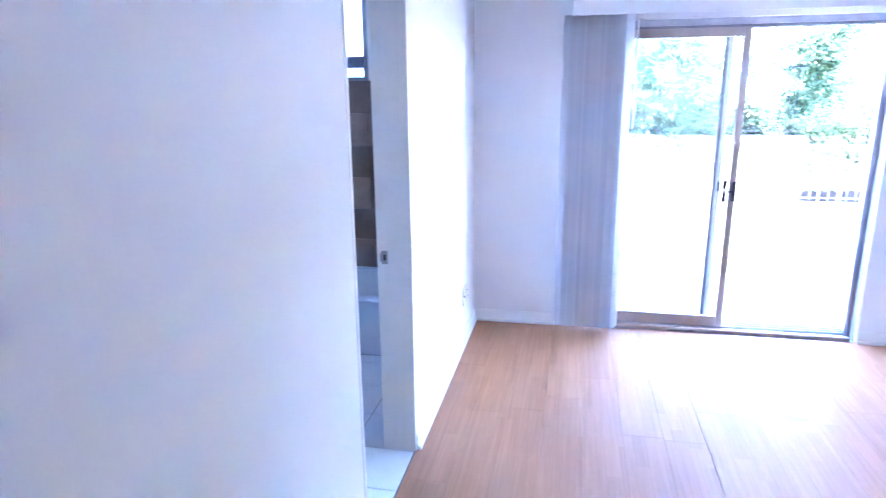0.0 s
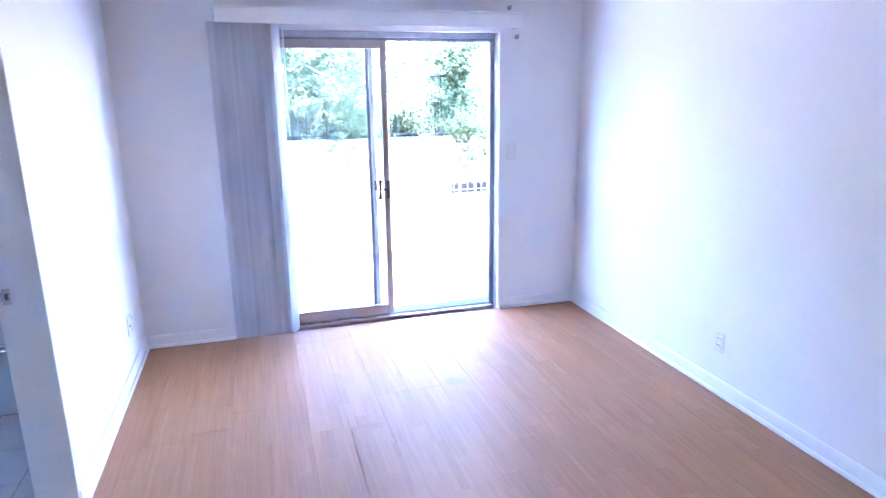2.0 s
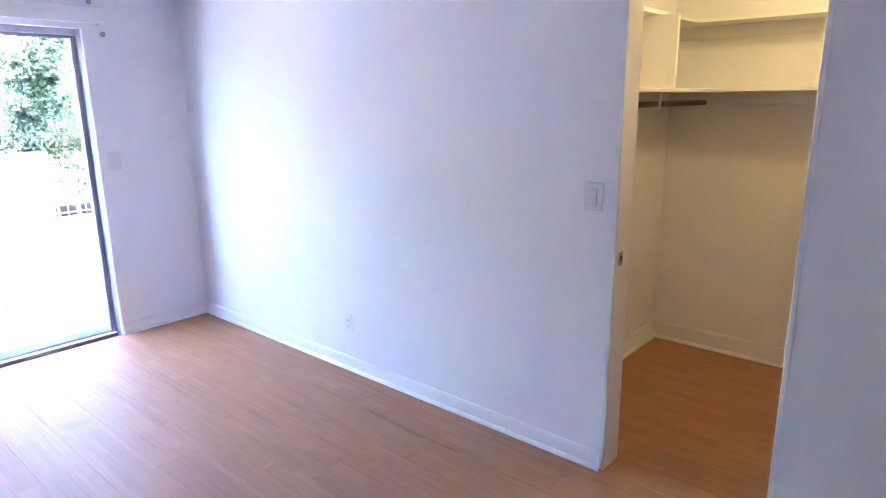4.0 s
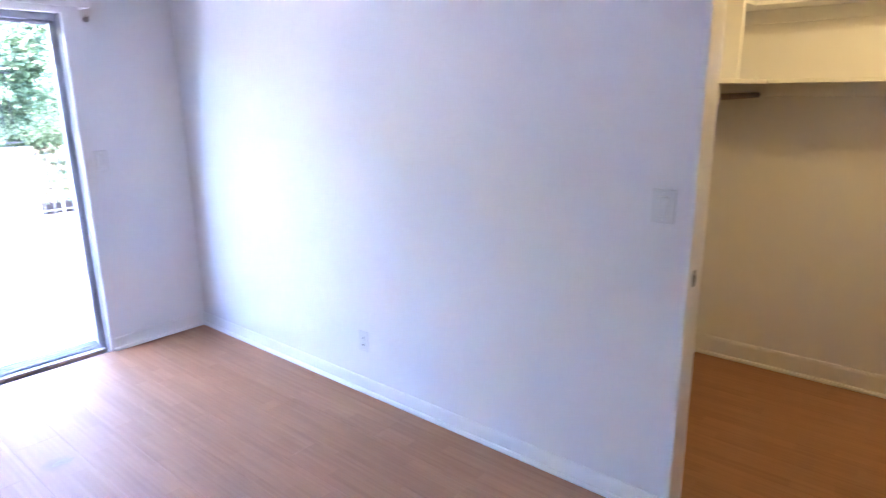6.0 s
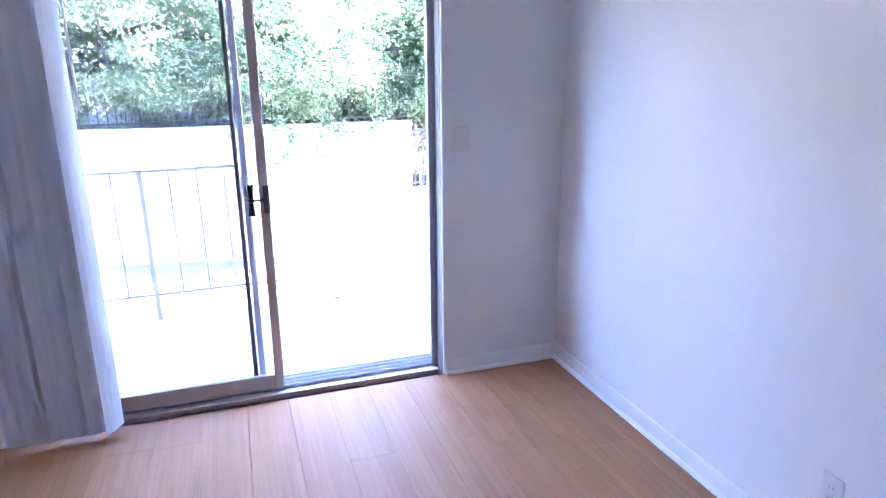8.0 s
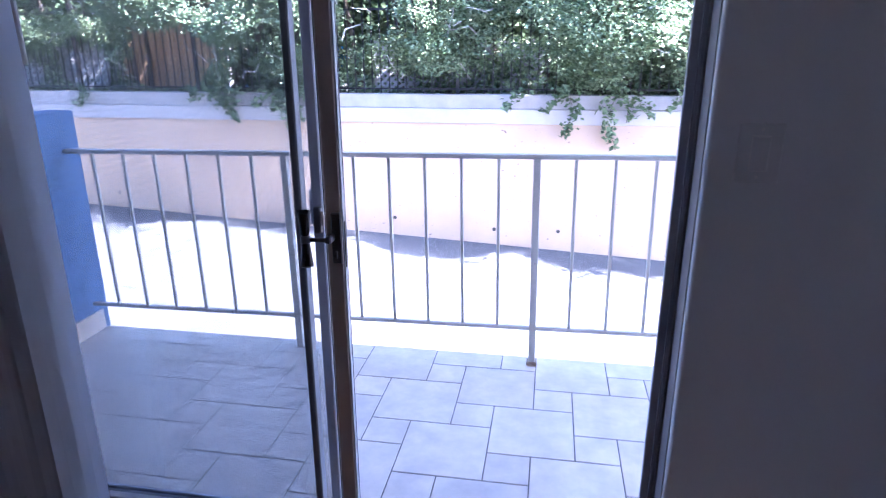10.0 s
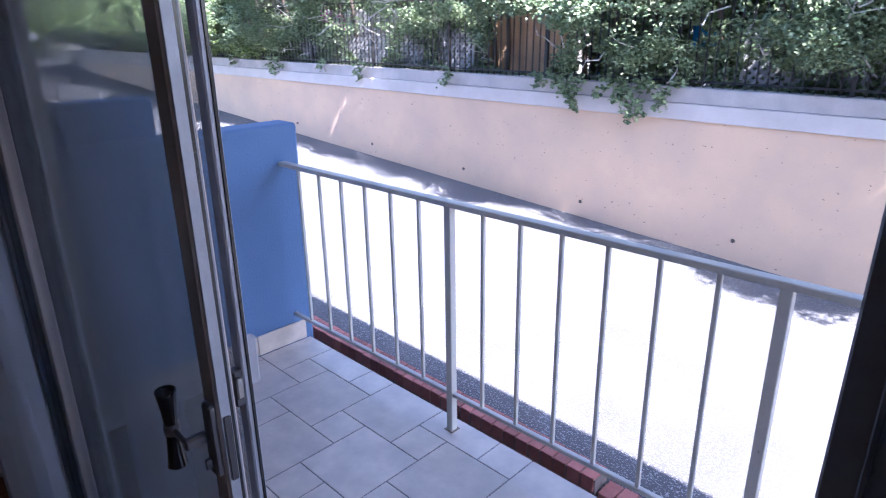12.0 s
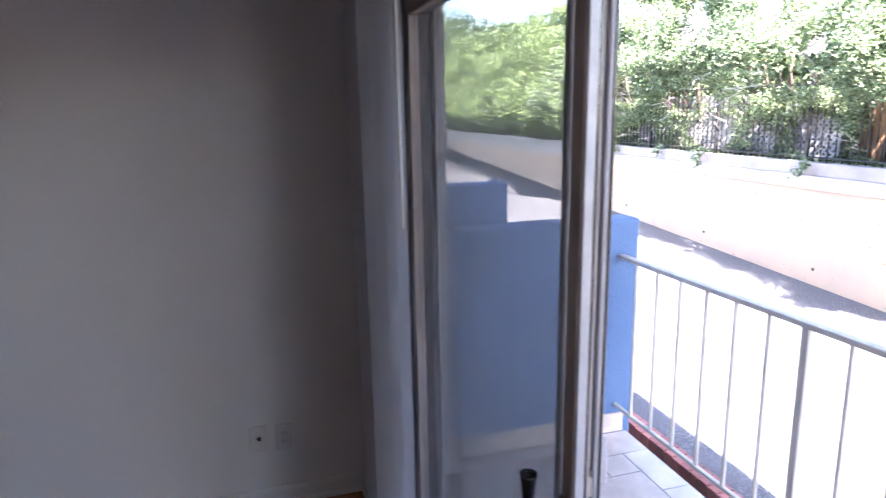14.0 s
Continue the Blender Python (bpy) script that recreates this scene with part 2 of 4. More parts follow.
def glass_mat(name, tint, dirt):
    m, nt, b = base_mat(name)
    nt.nodes.remove(b)
    tp = nt.nodes.new("ShaderNodeBsdfTransparent")
    tp.inputs[0].default_value = (*tint, 1)
    gl = nt.nodes.new("ShaderNodeBsdfGlossy")
    gl.inputs["Roughness"].default_value = 0.015
    df = nt.nodes.new("ShaderNodeBsdfDiffuse")
    df.inputs[0].default_value = (0.5, 0.52, 0.55, 1)
    lw = node(nt, "ShaderNodeLayerWeight", Blend=0.5)
    p5 = nt.nodes.new("ShaderNodeMath")
    p5.operation = "POWER"
    nt.links.new(lw.outputs["Facing"], p5.inputs[0])
    p5.inputs[1].default_value = 5.0
    fr = nt.nodes.new("ShaderNodeMath")
    fr.operation = "MULTIPLY_ADD"
    nt.links.new(p5.outputs[0], fr.inputs[0])
    fr.inputs[1].default_value, fr.inputs[2].default_value = 0.5, 0.03
    m1 = nt.nodes.new("ShaderNodeMixShader")
    nt.links.new(fr.outputs[0], m1.inputs[0])
    nt.links.new(tp.outputs[0], m1.inputs[1])
    nt.links.new(gl.outputs[0], m1.inputs[2])
    m2 = nt.nodes.new("ShaderNodeMixShader")
    dm = nt.nodes.new("ShaderNodeMath")
    dm.operation = "MULTIPLY"
    nt.links.new(noise_at(nt, 3.0, 5.0), dm.inputs[0])
    dm.inputs[1].default_value = dirt
    nt.links.new(dm.outputs[0], m2.inputs[0])
    nt.links.new(m1.outputs[0], m2.inputs[1])
    nt.links.new(df.outputs[0], m2.inputs[2])
    nt.links.new(m2.outputs[0], nt.nodes["Material Output"].inputs[0])
    return m


def slat_mat():
    m, nt, b = base_mat("blind_vinyl")
    b.inputs["Roughness"].default_value = 0.45
    info = nt.nodes.new("ShaderNodeObjectInfo")
    col = mixed(nt, info.outputs["Random"], (0.76, 0.76, 0.80), (0.69, 0.69, 0.735))
    nt.links.new(col, b.inputs["Base Color"])
    bump(nt, b, noise_at(nt, 30, 2.0, (1, 1, 0.1)), 0.1, 0.002)
    tr = nt.nodes.new("ShaderNodeBsdfTranslucent")
    tr.inputs[0].default_value = (0.75, 0.75, 0.8, 1)
    mx = nt.nodes.new("ShaderNodeMixShader")
    mx.inputs[0].default_value = 0.05
    nt.links.new(b.outputs[0], mx.inputs[1])
    nt.links.new(tr.outputs[0], mx.inputs[2])
    nt.links.new(mx.outputs[0], nt.nodes["Material Output"].inputs[0])
    return m


def frosted():
    """Obscured bathroom glass: light comes through, shapes don't."""
    m, nt, b = base_mat("frosted_glass")
    b.inputs["Base Color"].default_value = (0.85, 0.88, 0.9, 1)
    b.inputs["Roughness"].default_value = 0.3
    tr = nt.nodes.new("ShaderNodeBsdfTranslucent")
    tr.inputs[0].default_value = (0.95, 0.97, 1.0, 1)
    mx = nt.nodes.new("ShaderNodeMixShader")
    mx.inputs[0].default_value = 0.85
    nt.links.new(b.outputs[0], mx.inputs[1])
    nt.links.new(tr.outputs[0], mx.inputs[2])
    nt.links.new(mx.outputs[0], nt.nodes["Material Output"].inputs[0])
    return m


def emit_mat(name, colour, strength):
    m, nt, b = base_mat(name)
    b.inputs["Emission Color"].default_value = (*colour, 1)
    b.inputs["Emission Strength"].default_value = strength
    b.inputs["Base Color"].default_value = (*colour, 1)
    return m


FLOOR = wood_floor()
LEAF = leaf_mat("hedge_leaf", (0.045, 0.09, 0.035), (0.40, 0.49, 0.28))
# Yellower copy of the hedge leaf, with the far shrubs' sunlight in its colour.
LEAF_SUNLIT = leaf_mat("sunny_leaf", (0.07, 0.125, 0.035), (0.35, 0.45, 0.17))
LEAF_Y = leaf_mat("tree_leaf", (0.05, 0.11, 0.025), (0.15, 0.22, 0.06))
BLOOM = leaf_mat("magenta_bloom", (0.28, 0.02, 0.17), (0.42, 0.05, 0.28))
GLASS = glass_mat("door_glass", (0.95, 0.96, 0.97), 0.03)
WINGLASS = frosted()
MESH = surface("mesh_wire", (0.10, 0.10, 0.105), (0.07, 0.07, 0.075), 20, 80, 0.6, 0.0)
SLAT = slat_mat()
BULB = emit_mat("bulb_glow", (1.0, 0.72, 0.26), 2.2)

# ---------------------------------------------------------------- building helpers
def add_box(bm, x0, x1, y0, y1, z0, z1, bevel=0.0, seg=1):
    vs = [bm.verts.new(p) for p in ((x0, y0, z0), (x1, y0, z0), (x1, y1, z0), (x0, y1, z0), (x0, y0, z1), (x1, y0, z1), (x1, y1, z1), (x0, y1, z1))]
    fs = [bm.faces.new([vs[i] for i in q]) for q in ((3, 2, 1, 0), (4, 5, 6, 7), (0, 1, 5, 4), (1, 2, 6, 5), (2, 3, 7, 6), (3, 0, 4, 7))]
    if bevel:
        edges = list({e for f in fs for e in f.edges})
        bmesh.ops.bevel(bm, geom=edges, offset=bevel, segments=seg, affect="EDGES", profile=0.5)
    return vs


def box(x0, x1, y0, y1, z0, z1, bevel=0.0, seg=1):
    bm = bmesh.new()
    add_box(bm, x0, x1, y0, y1, z0, z1, bevel, seg)
    return bm


def tube(points, radii, sides=8, bm=None):
    """A tapered round bar through the points."""
    bm = bm or bmesh.new()
    rings = []
    for i, p in enumerate(points):
        p = Vector(p)
        a = Vector(points[max(i - 1, 0)])
        c = Vector(points[min(i + 1, len(points) - 1)])
        d = (c - a).normalized()
        u = d.orthogonal().normalized() if abs(d.z) < 0.9 else Vector((1, 0, 0))
        u = (u - d * u.dot(d)).normalized()
        v = d.cross(u)
        r = radii[i] if isinstance(radii, (list, tuple)) else radii
        rings.append([bm.verts.new(p + r * (math.cos(2 * math.pi * k / sides) * u + math.sin(2 * math.pi * k / sides) * v)) for k in range(sides)])
    for a, c in zip(rings, rings[1:]):
        for k in range(sides):
            bm.faces.new((a[k], a[(k + 1) % sides], c[(k + 1) % sides], c[k]))
    bm.faces.new(rings[0][::-1])
    bm.faces.new(rings[-1])
    return bm


def mesh_of(name, bm, material, smooth=False):
    bmesh.ops.recalc_face_normals(bm, faces=bm.faces[:])
    me = bpy.data.meshes.new(name)
    bm.to_mesh(me)
    bm.free()
    me.materials.append(material)
    if smooth:
        me.shade_smooth()
    return me


def struct(name, bm, material, label="", smooth=False):
    return tagged(new(name, mesh_of(name, bm, material, smooth)), label=label, kind="structure")


def thing(name, at, label, category, group=""):
    ob = new(name)
    ob.location = at
    ob.empty_display_size = 0.05
    return tagged(ob, label, category, group)


def under(ob, parent):
    ob.parent = parent
    if parent.data is None:
        ob.matrix_parent_inverse = Matrix.Translation(-parent.location)
    return ob


def part(name, bm, material, parent, label="", smooth=False):
    me = bm if isinstance(bm, bpy.types.Mesh) else mesh_of(name, bm, material, smooth)
    ob = under(new(name, me), parent)
    return tagged(ob, label=label)


def np_mesh(name, verts, faces, material):
    me = bpy.data.meshes.new(name)
    me.from_pydata(verts.tolist(), [], faces.tolist())
    me.materials.append(material)
    return me


def leaf_mesh(name, centres, normals, sizes, material, rng):
    """Folded pointed leaves, four corners each."""
    n = len(centres)
    nrm = normals / np.linalg.norm(normals, axis=1, keepdims=True)
    t = rng.normal(size=(n, 3))
    t -= nrm * (t * nrm).sum(1, keepdims=True)
    t /= np.linalg.norm(t, axis=1, keepdims=True)
    s = np.cross(nrm, t)
    L = sizes[:, None]
    tip, tail = centres + t * L * 0.62, centres - t * L * 0.5
    lift = nrm * L * rng.uniform(0.05, 0.16, (n, 1))
    left, right = centres + s * L * 0.36 + lift + t * L * 0.05, centres - s * L * 0.36 + lift + t * L * 0.05
    v = np.stack([tail, right, tip, left], 1).reshape(-1, 3)
    k = np.arange(n)[:, None] * 4
    f = np.concatenate([k + np.array([0, 1, 2]), k + np.array([0, 2, 3])], 0)
    return np_mesh(name, v, f, material)

# ---------------------------------------------------------------- the shell of the room
H = 2.44
XL, YB = -3.2, -5.4           # left wall face, back wall face
DX0, DX1, DZ = -2.62, -0.655, 2.07   # rough opening of the sliding door
BY0, BY1 = -2.50, -1.765      # bathroom doorway in the left wall
CY0, CY1 = -4.06, -3.37       # closet doorway in the right wall


def wall(name, boxes, label, material=None):
    bm = bmesh.new()
    for b in boxes:
        add_box(bm, *b)
    return struct(name, bm, material or PAINT, label)


wall("wall_north", [(DX0, DX1, 0, 0.23, DZ, H), (DX1 + 0.05, 1.9, 0, 0.23, -0.1, H), (-3.95, DX0, 0, 0.23, -0.1, H),
                    (-4.9, -3.95, 0, 0.23, -0.1, 1.72), (-4.9, -3.95, 0, 0.23, 2.36, H), (-5.4, -4.9, 0, 0.23, -0.1, H)], "white painted outer wall around the sliding door")
bm = bmesh.new()
nose = [(DX1 + 0.05, 0.23), (DX1, 0.23)] + [(DX1 + 0.010 * (1 - math.cos(a * math.pi / 10)), 0.010 * (1 - math.sin(a * math.pi / 10))) for a in range(6)] + [(DX1 + 0.05, 0)]
nose_v = [[bm.verts.new((x, y, z)) for x, y in nose] for z in (-0.1, DZ)]
for k in range(len(nose)):
    k2 = (k + 1) % len(nose)
    bm.faces.new((nose_v[0][k], nose_v[0][k2], nose_v[1][k2], nose_v[1][k]))
bm.faces.new(nose_v[0][::-1])
bm.faces.new(nose_v[1])
add_box(bm, DX1, DX1 + 0.05, 0, 0.23, DZ, H)
struct("wall_north_end", bm, PAINT, "rounded white painted wall end beside the sliding door")
wall("wall_west", [(XL - 0.15, XL, BY1, 0, 0, H), (XL - 0.15, XL, BY0, BY1, 2.06, H), (XL - 0.15, XL, YB, BY0, 0, H)], "white painted wall with the bathroom doorway")
wall("wall_east", [(0, 0.13, CY1, 0, 0, H), (0, 0.13, CY0, CY1, 2.06, H), (0, 0.13, YB, CY0, 0, H)], "white painted wall with the closet doorway")
wall("wall_south", [(XL - 0.13, 0.13, YB - 0.13, YB, -0.05, H)], "plain white painted wall")
struct("ceiling", box(-5.4, 1.9, YB - 0.13, 0.23, H, H + 0.12), CEIL, "white textured ceiling")
struct("floor_slab", box(-5.4, 1.9, YB - 0.13, 0.03, -0.2, -0.014), SLAB, "concrete floor slab under the boards")
# closet walls
wall("closet_wall_north", [(0.13, 1.70, -2.90, -2.80, 0, H)], "closet side wall, white paint in warm light")
wall("closet_wall_east", [(1.70, 1.82, -4.8, -2.80, 0, H)], "closet back wall, white paint in warm light")
wall("closet_wall_south", [(0.13, 1.70, -4.8, -4.7, 0, H)], "closet side wall, white paint")
# bathroom walls
wall("bathroom_wall_west", [(-5.4, -5.3, -2.7, 0, 0, H)], "bathroom wall, white paint")
wall("bathroom_wall_south", [(-5.4, XL - 0.15, -2.8, -2.7, 0, H)], "bathroom wall, white paint")


def jamb(name, x0, x1, y0, y1, label):
    """Doorway lining: two legs and a head, with a stop strip."""
    j = tagged(new(name, mesh_of(name, box(x0 - 0.004, x1 + 0.004, y0 - 0.0, y0 + 0.02, 0, 2.06, 0.003), JAMB)), label=label, kind="structure")
    part("jamb_leg", box(x0 - 0.004, x1 + 0.004, y1 - 0.02, y1, 0, 2.06, 0.003), JAMB, j)
    part("jamb_head", box(x0 - 0.004, x1 + 0.004, y0 + 0.02, y1 - 0.02, 2.04, 2.06, 0.003), JAMB, j)
    return j


jl = jamb("door_frame_bathroom", XL - 0.15, XL, BY0, BY1, "off-white painted bathroom doorway lining")
jr = jamb("door_frame_closet", 0.0, 0.13, CY0, CY1, "cream painted closet doorway lining")


def strike(x, y, z, parent):
    bm = box(x - 0.014, x + 0.014, y - 0.003, y, z - 0.03, z + 0.03, 0.001)
    add_box(bm, x - 0.02, x - 0.012, y - 0.006, y - 0.001, z - 0.018, z + 0.018, 0.001)
    sp = part("strike_plate", bm, STEEL, parent, "worn steel strike plate")
    part("latch_hole", box(x - 0.006, x + 0.007, y - 0.0045, y - 0.0025, z - 0.013, z + 0.013), PLASTIC_D, sp)


strike(-3.318, BY1 - 0.02, 0.945, jl)
strike(0.05, CY1 - 0.02, 0.96, jr)


def baseboard(name, x0, y0, x1, y1, nx, ny, h=0.085):
    """Moulded board with a shoe strip along a wall; n points into the room."""
    prof = [(0, 0), (0.024, 0), (0.024, 0.008), (0.018, 0.018), (0.009, 0.02), (0.009, h - 0.02), (0.007, h - 0.006), (0.004, h), (0, h)]
    bm = bmesh.new()
    ends = []
    for (x, y) in ((x0, y0), (x1, y1)):
        ends.append([bm.verts.new((x + nx * d, y + ny * d, z)) for d, z in prof])
    n = len(prof)
    for k in range(n):
        bm.faces.new((ends[0][k], ends[0][(k + 1) % n], ends[1][(k + 1) % n], ends[1][k]))
    bm.faces.new(ends[0][::-1])
    bm.faces.new(ends[1])
    return struct(name, bm, TRIM, "white painted baseboard with a shoe strip")


baseboard("baseboard_1", 0, CY1, 0, -0.0, -1, 0)
baseboard("baseboard_2", 0, YB, 0, CY0, -1, 0)
baseboard("baseboard_3", DX1 + 0.012, 0, -0.024, 0, 0, -1)
baseboard("baseboard_4", XL + 0.024, 0, DX0, 0, 0, -1)
baseboard("baseboard_5", XL, BY1, XL, 0, 1, 0)
baseboard("baseboard_6", XL, YB, XL, BY0, 1, 0)
baseboard("baseboard_7", 1.70, -4.7, 1.70, -2.90, -1, 0, 0.12)
baseboard("baseboard_8", 0.13, -2.90, 1.676, -2.90, 0, -1, 0.12)

# ---------------------------------------------------------------- sliding glass door
sd = thing("sliding_door", (-1.6, 0.1, 0), "aluminium sliding glass door, slid open to one side", "sliding door")
fr = part("door_frame", box(DX1 - 0.006, DX1 - 0.0, 0.086, 0.228, 0, DZ, 0.001), DARKALU, sd, "grey aluminium frame")
# Added strip that carries the painted shade across the reveal.
part("shade_liner", box(DX1 - 0.003, DX1, 0.014, 0.084, 0.0, DZ, 0.001), REVEAL_SHADE, fr, "liner added over the reveal, shade put into its grey-brown colour")
part("jamb_lip", box(DX1 - 0.037, DX1 - 0.006, 0.090, 0.104, 0.0, DZ - 0.04, 0.0015), DARKALU, fr, "dark lip against the panel")
part("jamb_bead", box(DX1 - 0.019, DX1 - 0.015, 0.083, 0.090, 0.0, DZ - 0.04, 0.001), ALU, fr, "thin aluminium bead")
for k in range(2):
    part("jamb_rib", box(DX1 - 0.009, DX1 - 0.006, 0.140 + 0.05 * k, 0.147 + 0.05 * k, 0.03, DZ - 0.04), ALU, fr)
part("left_jamb", box(DX0, DX0 + 0.035, 0.065, 0.20, 0, DZ, 0.003), DARKALU, sd, "grey aluminium jamb")
for k in range(3):
    part("left_jamb_rib", box(DX0 + 0.035, DX0 + 0.043, 0.071 + 0.052 * k, 0.077 + 0.052 * k, 0.03, DZ - 0.04), ALU, fr)
head = part("head_track", box(DX0 + 0.04, DX1 - 0.016, 0.065, 0.23, DZ - 0.04, DZ, 0.003), SILL, sd)
for k in range(3):
    part("head_rib", box(DX0 + 0.04, DX1 - 0.016, 0.082 + 0.05 * k, 0.089 + 0.05 * k, DZ - 0.055, DZ - 0.04), ALU, head)
sill = part("sill_track", box(DX0 + 0.04, DX1 - 0.016, 0.05, 0.23, -0.03, 0.012, 0.003), SILL, sd, "scratched aluminium sill track")
part("sill_lip", box(DX0 + 0.04, DX1 - 0.016, 0.0285, 0.052, 0.0, 0.022, 0.003), BRONZE, sill)
for y in (0.101, 0.140, 0.181, 0.214):
    part("track_rib", box(DX0 + 0.04, DX1 - 0.016, y, y + 0.006, 0.012, 0.030, 0.002), SILL, sill)


def panel(name, x0, x1, y0, y1, z0, z1, stile_l, stile_r, rail_b, rail_t, metal, label):
    p = part(name, box(x1 - stile_r, x1, y0, y1, z0, z1, 0.003), metal, sd, label)
    part("stile", box(x0, x0 + stile_l, y0, y1, z0, z1, 0.003), metal, p)
    part("bottom_rail", box(x0 + stile_l, x1 - stile_r, y0 + 0.002, y1 - 0.002, z0, z0 + rail_b, 0.003), metal, p)
    part("top_rail", box(x0 + stile_l, x1 - stile_r, y0 + 0.002, y1 - 0.002, z1 - rail_t, z1, 0.003), metal, p)
    return p


slide = panel("sliding_panel", -2.565, -1.466, 0.088, 0.120, 0.022, DZ - 0.05, 0.041, 0.041, 0.075, 0.06, BRONZE, "bronze-toned sliding panel")
part("stile_face", box(-1.4665, -1.4625, 0.091, 0.108, 0.022, DZ - 0.05, 0.001), EDGE, slide, "blue-grey aluminium edge of the stile")
part("weather_strip", box(-1.4665, -1.4635, 0.108, 0.113, 0.022, DZ - 0.05), BLACK, slide, "black weather strip")
part("edge_bead", box(-1.4665, -1.463, 0.113, 0.1155, 0.022, DZ - 0.05), ALU, slide)
g1 = part("pane", box(-2.524, -1.507, 0.100, 0.105, 0.097, DZ - 0.11), GLASS, slide, "clear glass pane")
fixed = panel("fixed_panel", -2.58, -1.584, 0.125, 0.160, 0.022, DZ - 0.05, 0.025, 0.020, 0.05, 0.05, SCREENFRAME, "fixed aluminium panel with a narrow stile")
g2 = part("pane", box(-2.555, -1.604, 0.142, 0.147, 0.072, DZ - 0.10), GLASS, fixed, "clear glass pane")
# Lighter strip: outdoor light on the stile's side, done in colour.
part("lit_side_strip", box(-1.5845, -1.5825, 0.128, 0.158, 0.022, DZ - 0.05, 0.0008), DARKALU, fixed, "grey strip, daylight on the stile's side put into its colour")
scr = panel("screen_panel", -2.58, -1.546, 0.175, 0.193, 0.022, DZ - 0.05, 0.03, 0.029, 0.04, 0.03, DARKALU, "insect screen slid behind the glass")
part("screen_bead", box(-1.5465, -1.5435, 0.184, 0.190, 0.022, DZ - 0.05, 0.0008), BLACK, scr, "black rubber bead")
# woven mesh: real wires, 3.2 mm apart
wx = np.arange(-2.549, -1.576, 0.0032)
wz = np.arange(0.063, DZ - 0.081, 0.0032)
lo = [(x - 0.00017, 0.1840, 0.062) for x in wx] + [(-2.55, 0.1844, z - 0.00017) for z in wz]
hi = [(x + 0.00017, 0.1846, DZ - 0.08) for x in wx] + [(-1.575, 0.1850, z + 0.00017) for z in wz]
lo, hi = np.array(lo), np.array(hi)
pick = np.array([(0, 0, 0), (1, 0, 0), (1, 1, 0), (0, 1, 0), (0, 0, 1), (1, 0, 1), (1, 1, 1), (0, 1, 1)], bool)
wv = np.where(pick[None], hi[:, None], lo[:, None]).reshape(-1, 3)
quad = np.array([(3, 2, 1, 0), (4, 5, 6, 7), (0, 1, 5, 4), (1, 2, 6, 5), (2, 3, 7, 6), (3, 0, 4, 7)])
wf = (np.arange(len(lo))[:, None, None] * 8 + quad[None]).reshape(-1, 4)
g3 = part("mesh", np_mesh("mesh", wv, wf, MESH), None, scr, "fine grey insect mesh")
tagged(g3, kind="stuff")
for g in (g1, g2):
    g.visible_shadow = False
# latch and keeper on the panel edges
part("lock_face", box(-1.4625, -1.4605, 0.094, 0.106, 0.90, 1.02, 0.002), GUNMETAL, slide, "steel lock face")
latch = part("screen_latch", box(-1.568, -1.548, 0.158, 0.176, 0.965, 1.035, 0.003), GUNMETAL, scr, "dark metal screen latch")
part("latch_lever", box(-1.5455, -1.540, 0.160, 0.172, 0.985, 1.025, 0.002), STEEL, latch)
part("screen_pull", box(-1.590, -1.572, 0.193, 0.222, 0.98, 1.075, 0.004), DARKALU, scr, "grey metal outer pull of the screen")


def turned(profile, x, y, sides=20):
    bm = bmesh.new()
    rings = [[bm.verts.new((x + r * math.cos(2 * math.pi * k / sides), y + r * math.sin(2 * math.pi * k / sides), z)) for k in range(sides)] for r, z in profile]
    for a, c in zip(rings, rings[1:]):
        for k in range(sides):
            bm.faces.new((a[k], a[(k + 1) % sides], c[(k + 1) % sides], c[k]))
    bm.faces.new(rings[0][::-1])
    bm.faces.new(rings[-1])
    return bm


HX, HY, HZ = -1.545, 0.045, 0.985
hp = [(r * 0.8, z * 0.74) for r, z in ((0.010, -0.088), (0.019, -0.094), (0.0205, -0.092), (0.019, -0.085), (0.0155, -0.05), (0.0125, -0.012), (0.0125, 0.012), (0.0155, 0.05), (0.0195, 0.086), (0.021, 0.093), (0.0195, 0.095), (0.016, 0.088), (0.013, 0.07))]
hd = part("door_pull", turned([(r, HZ + z) for r, z in hp], HX, HY), BLACK, slide, "black hourglass pull handle", True)
part("ferrule", turned([(0.0105, HZ - 0.010), (0.0125, HZ - 0.008), (0.0125, HZ + 0.008), (0.0105, HZ + 0.010)], HX, HY), GUNMETAL, hd, "dark metal ring", True)
bm = box(HX + 0.008, -1.492, HY - 0.004, HY + 0.004, HZ - 0.006, HZ + 0.004, 0.002)
add_box(bm, -1.495, -1.480, HY - 0.006, 0.082, HZ - 0.010, HZ + 0.008, 0.003)
part("arm", bm, GUNMETAL, hd)
part("back_plate", box(-1.490, -1.464, 0.074, 0.0855, HZ - 0.07, HZ + 0.06, 0.003), GUNMETAL, hd, "dark metal back plate")
part("thumb_turn", box(-1.480, -1.474, 0.062, 0.074, HZ - 0.055, HZ - 0.035, 0.002), GUNMETAL, hd)

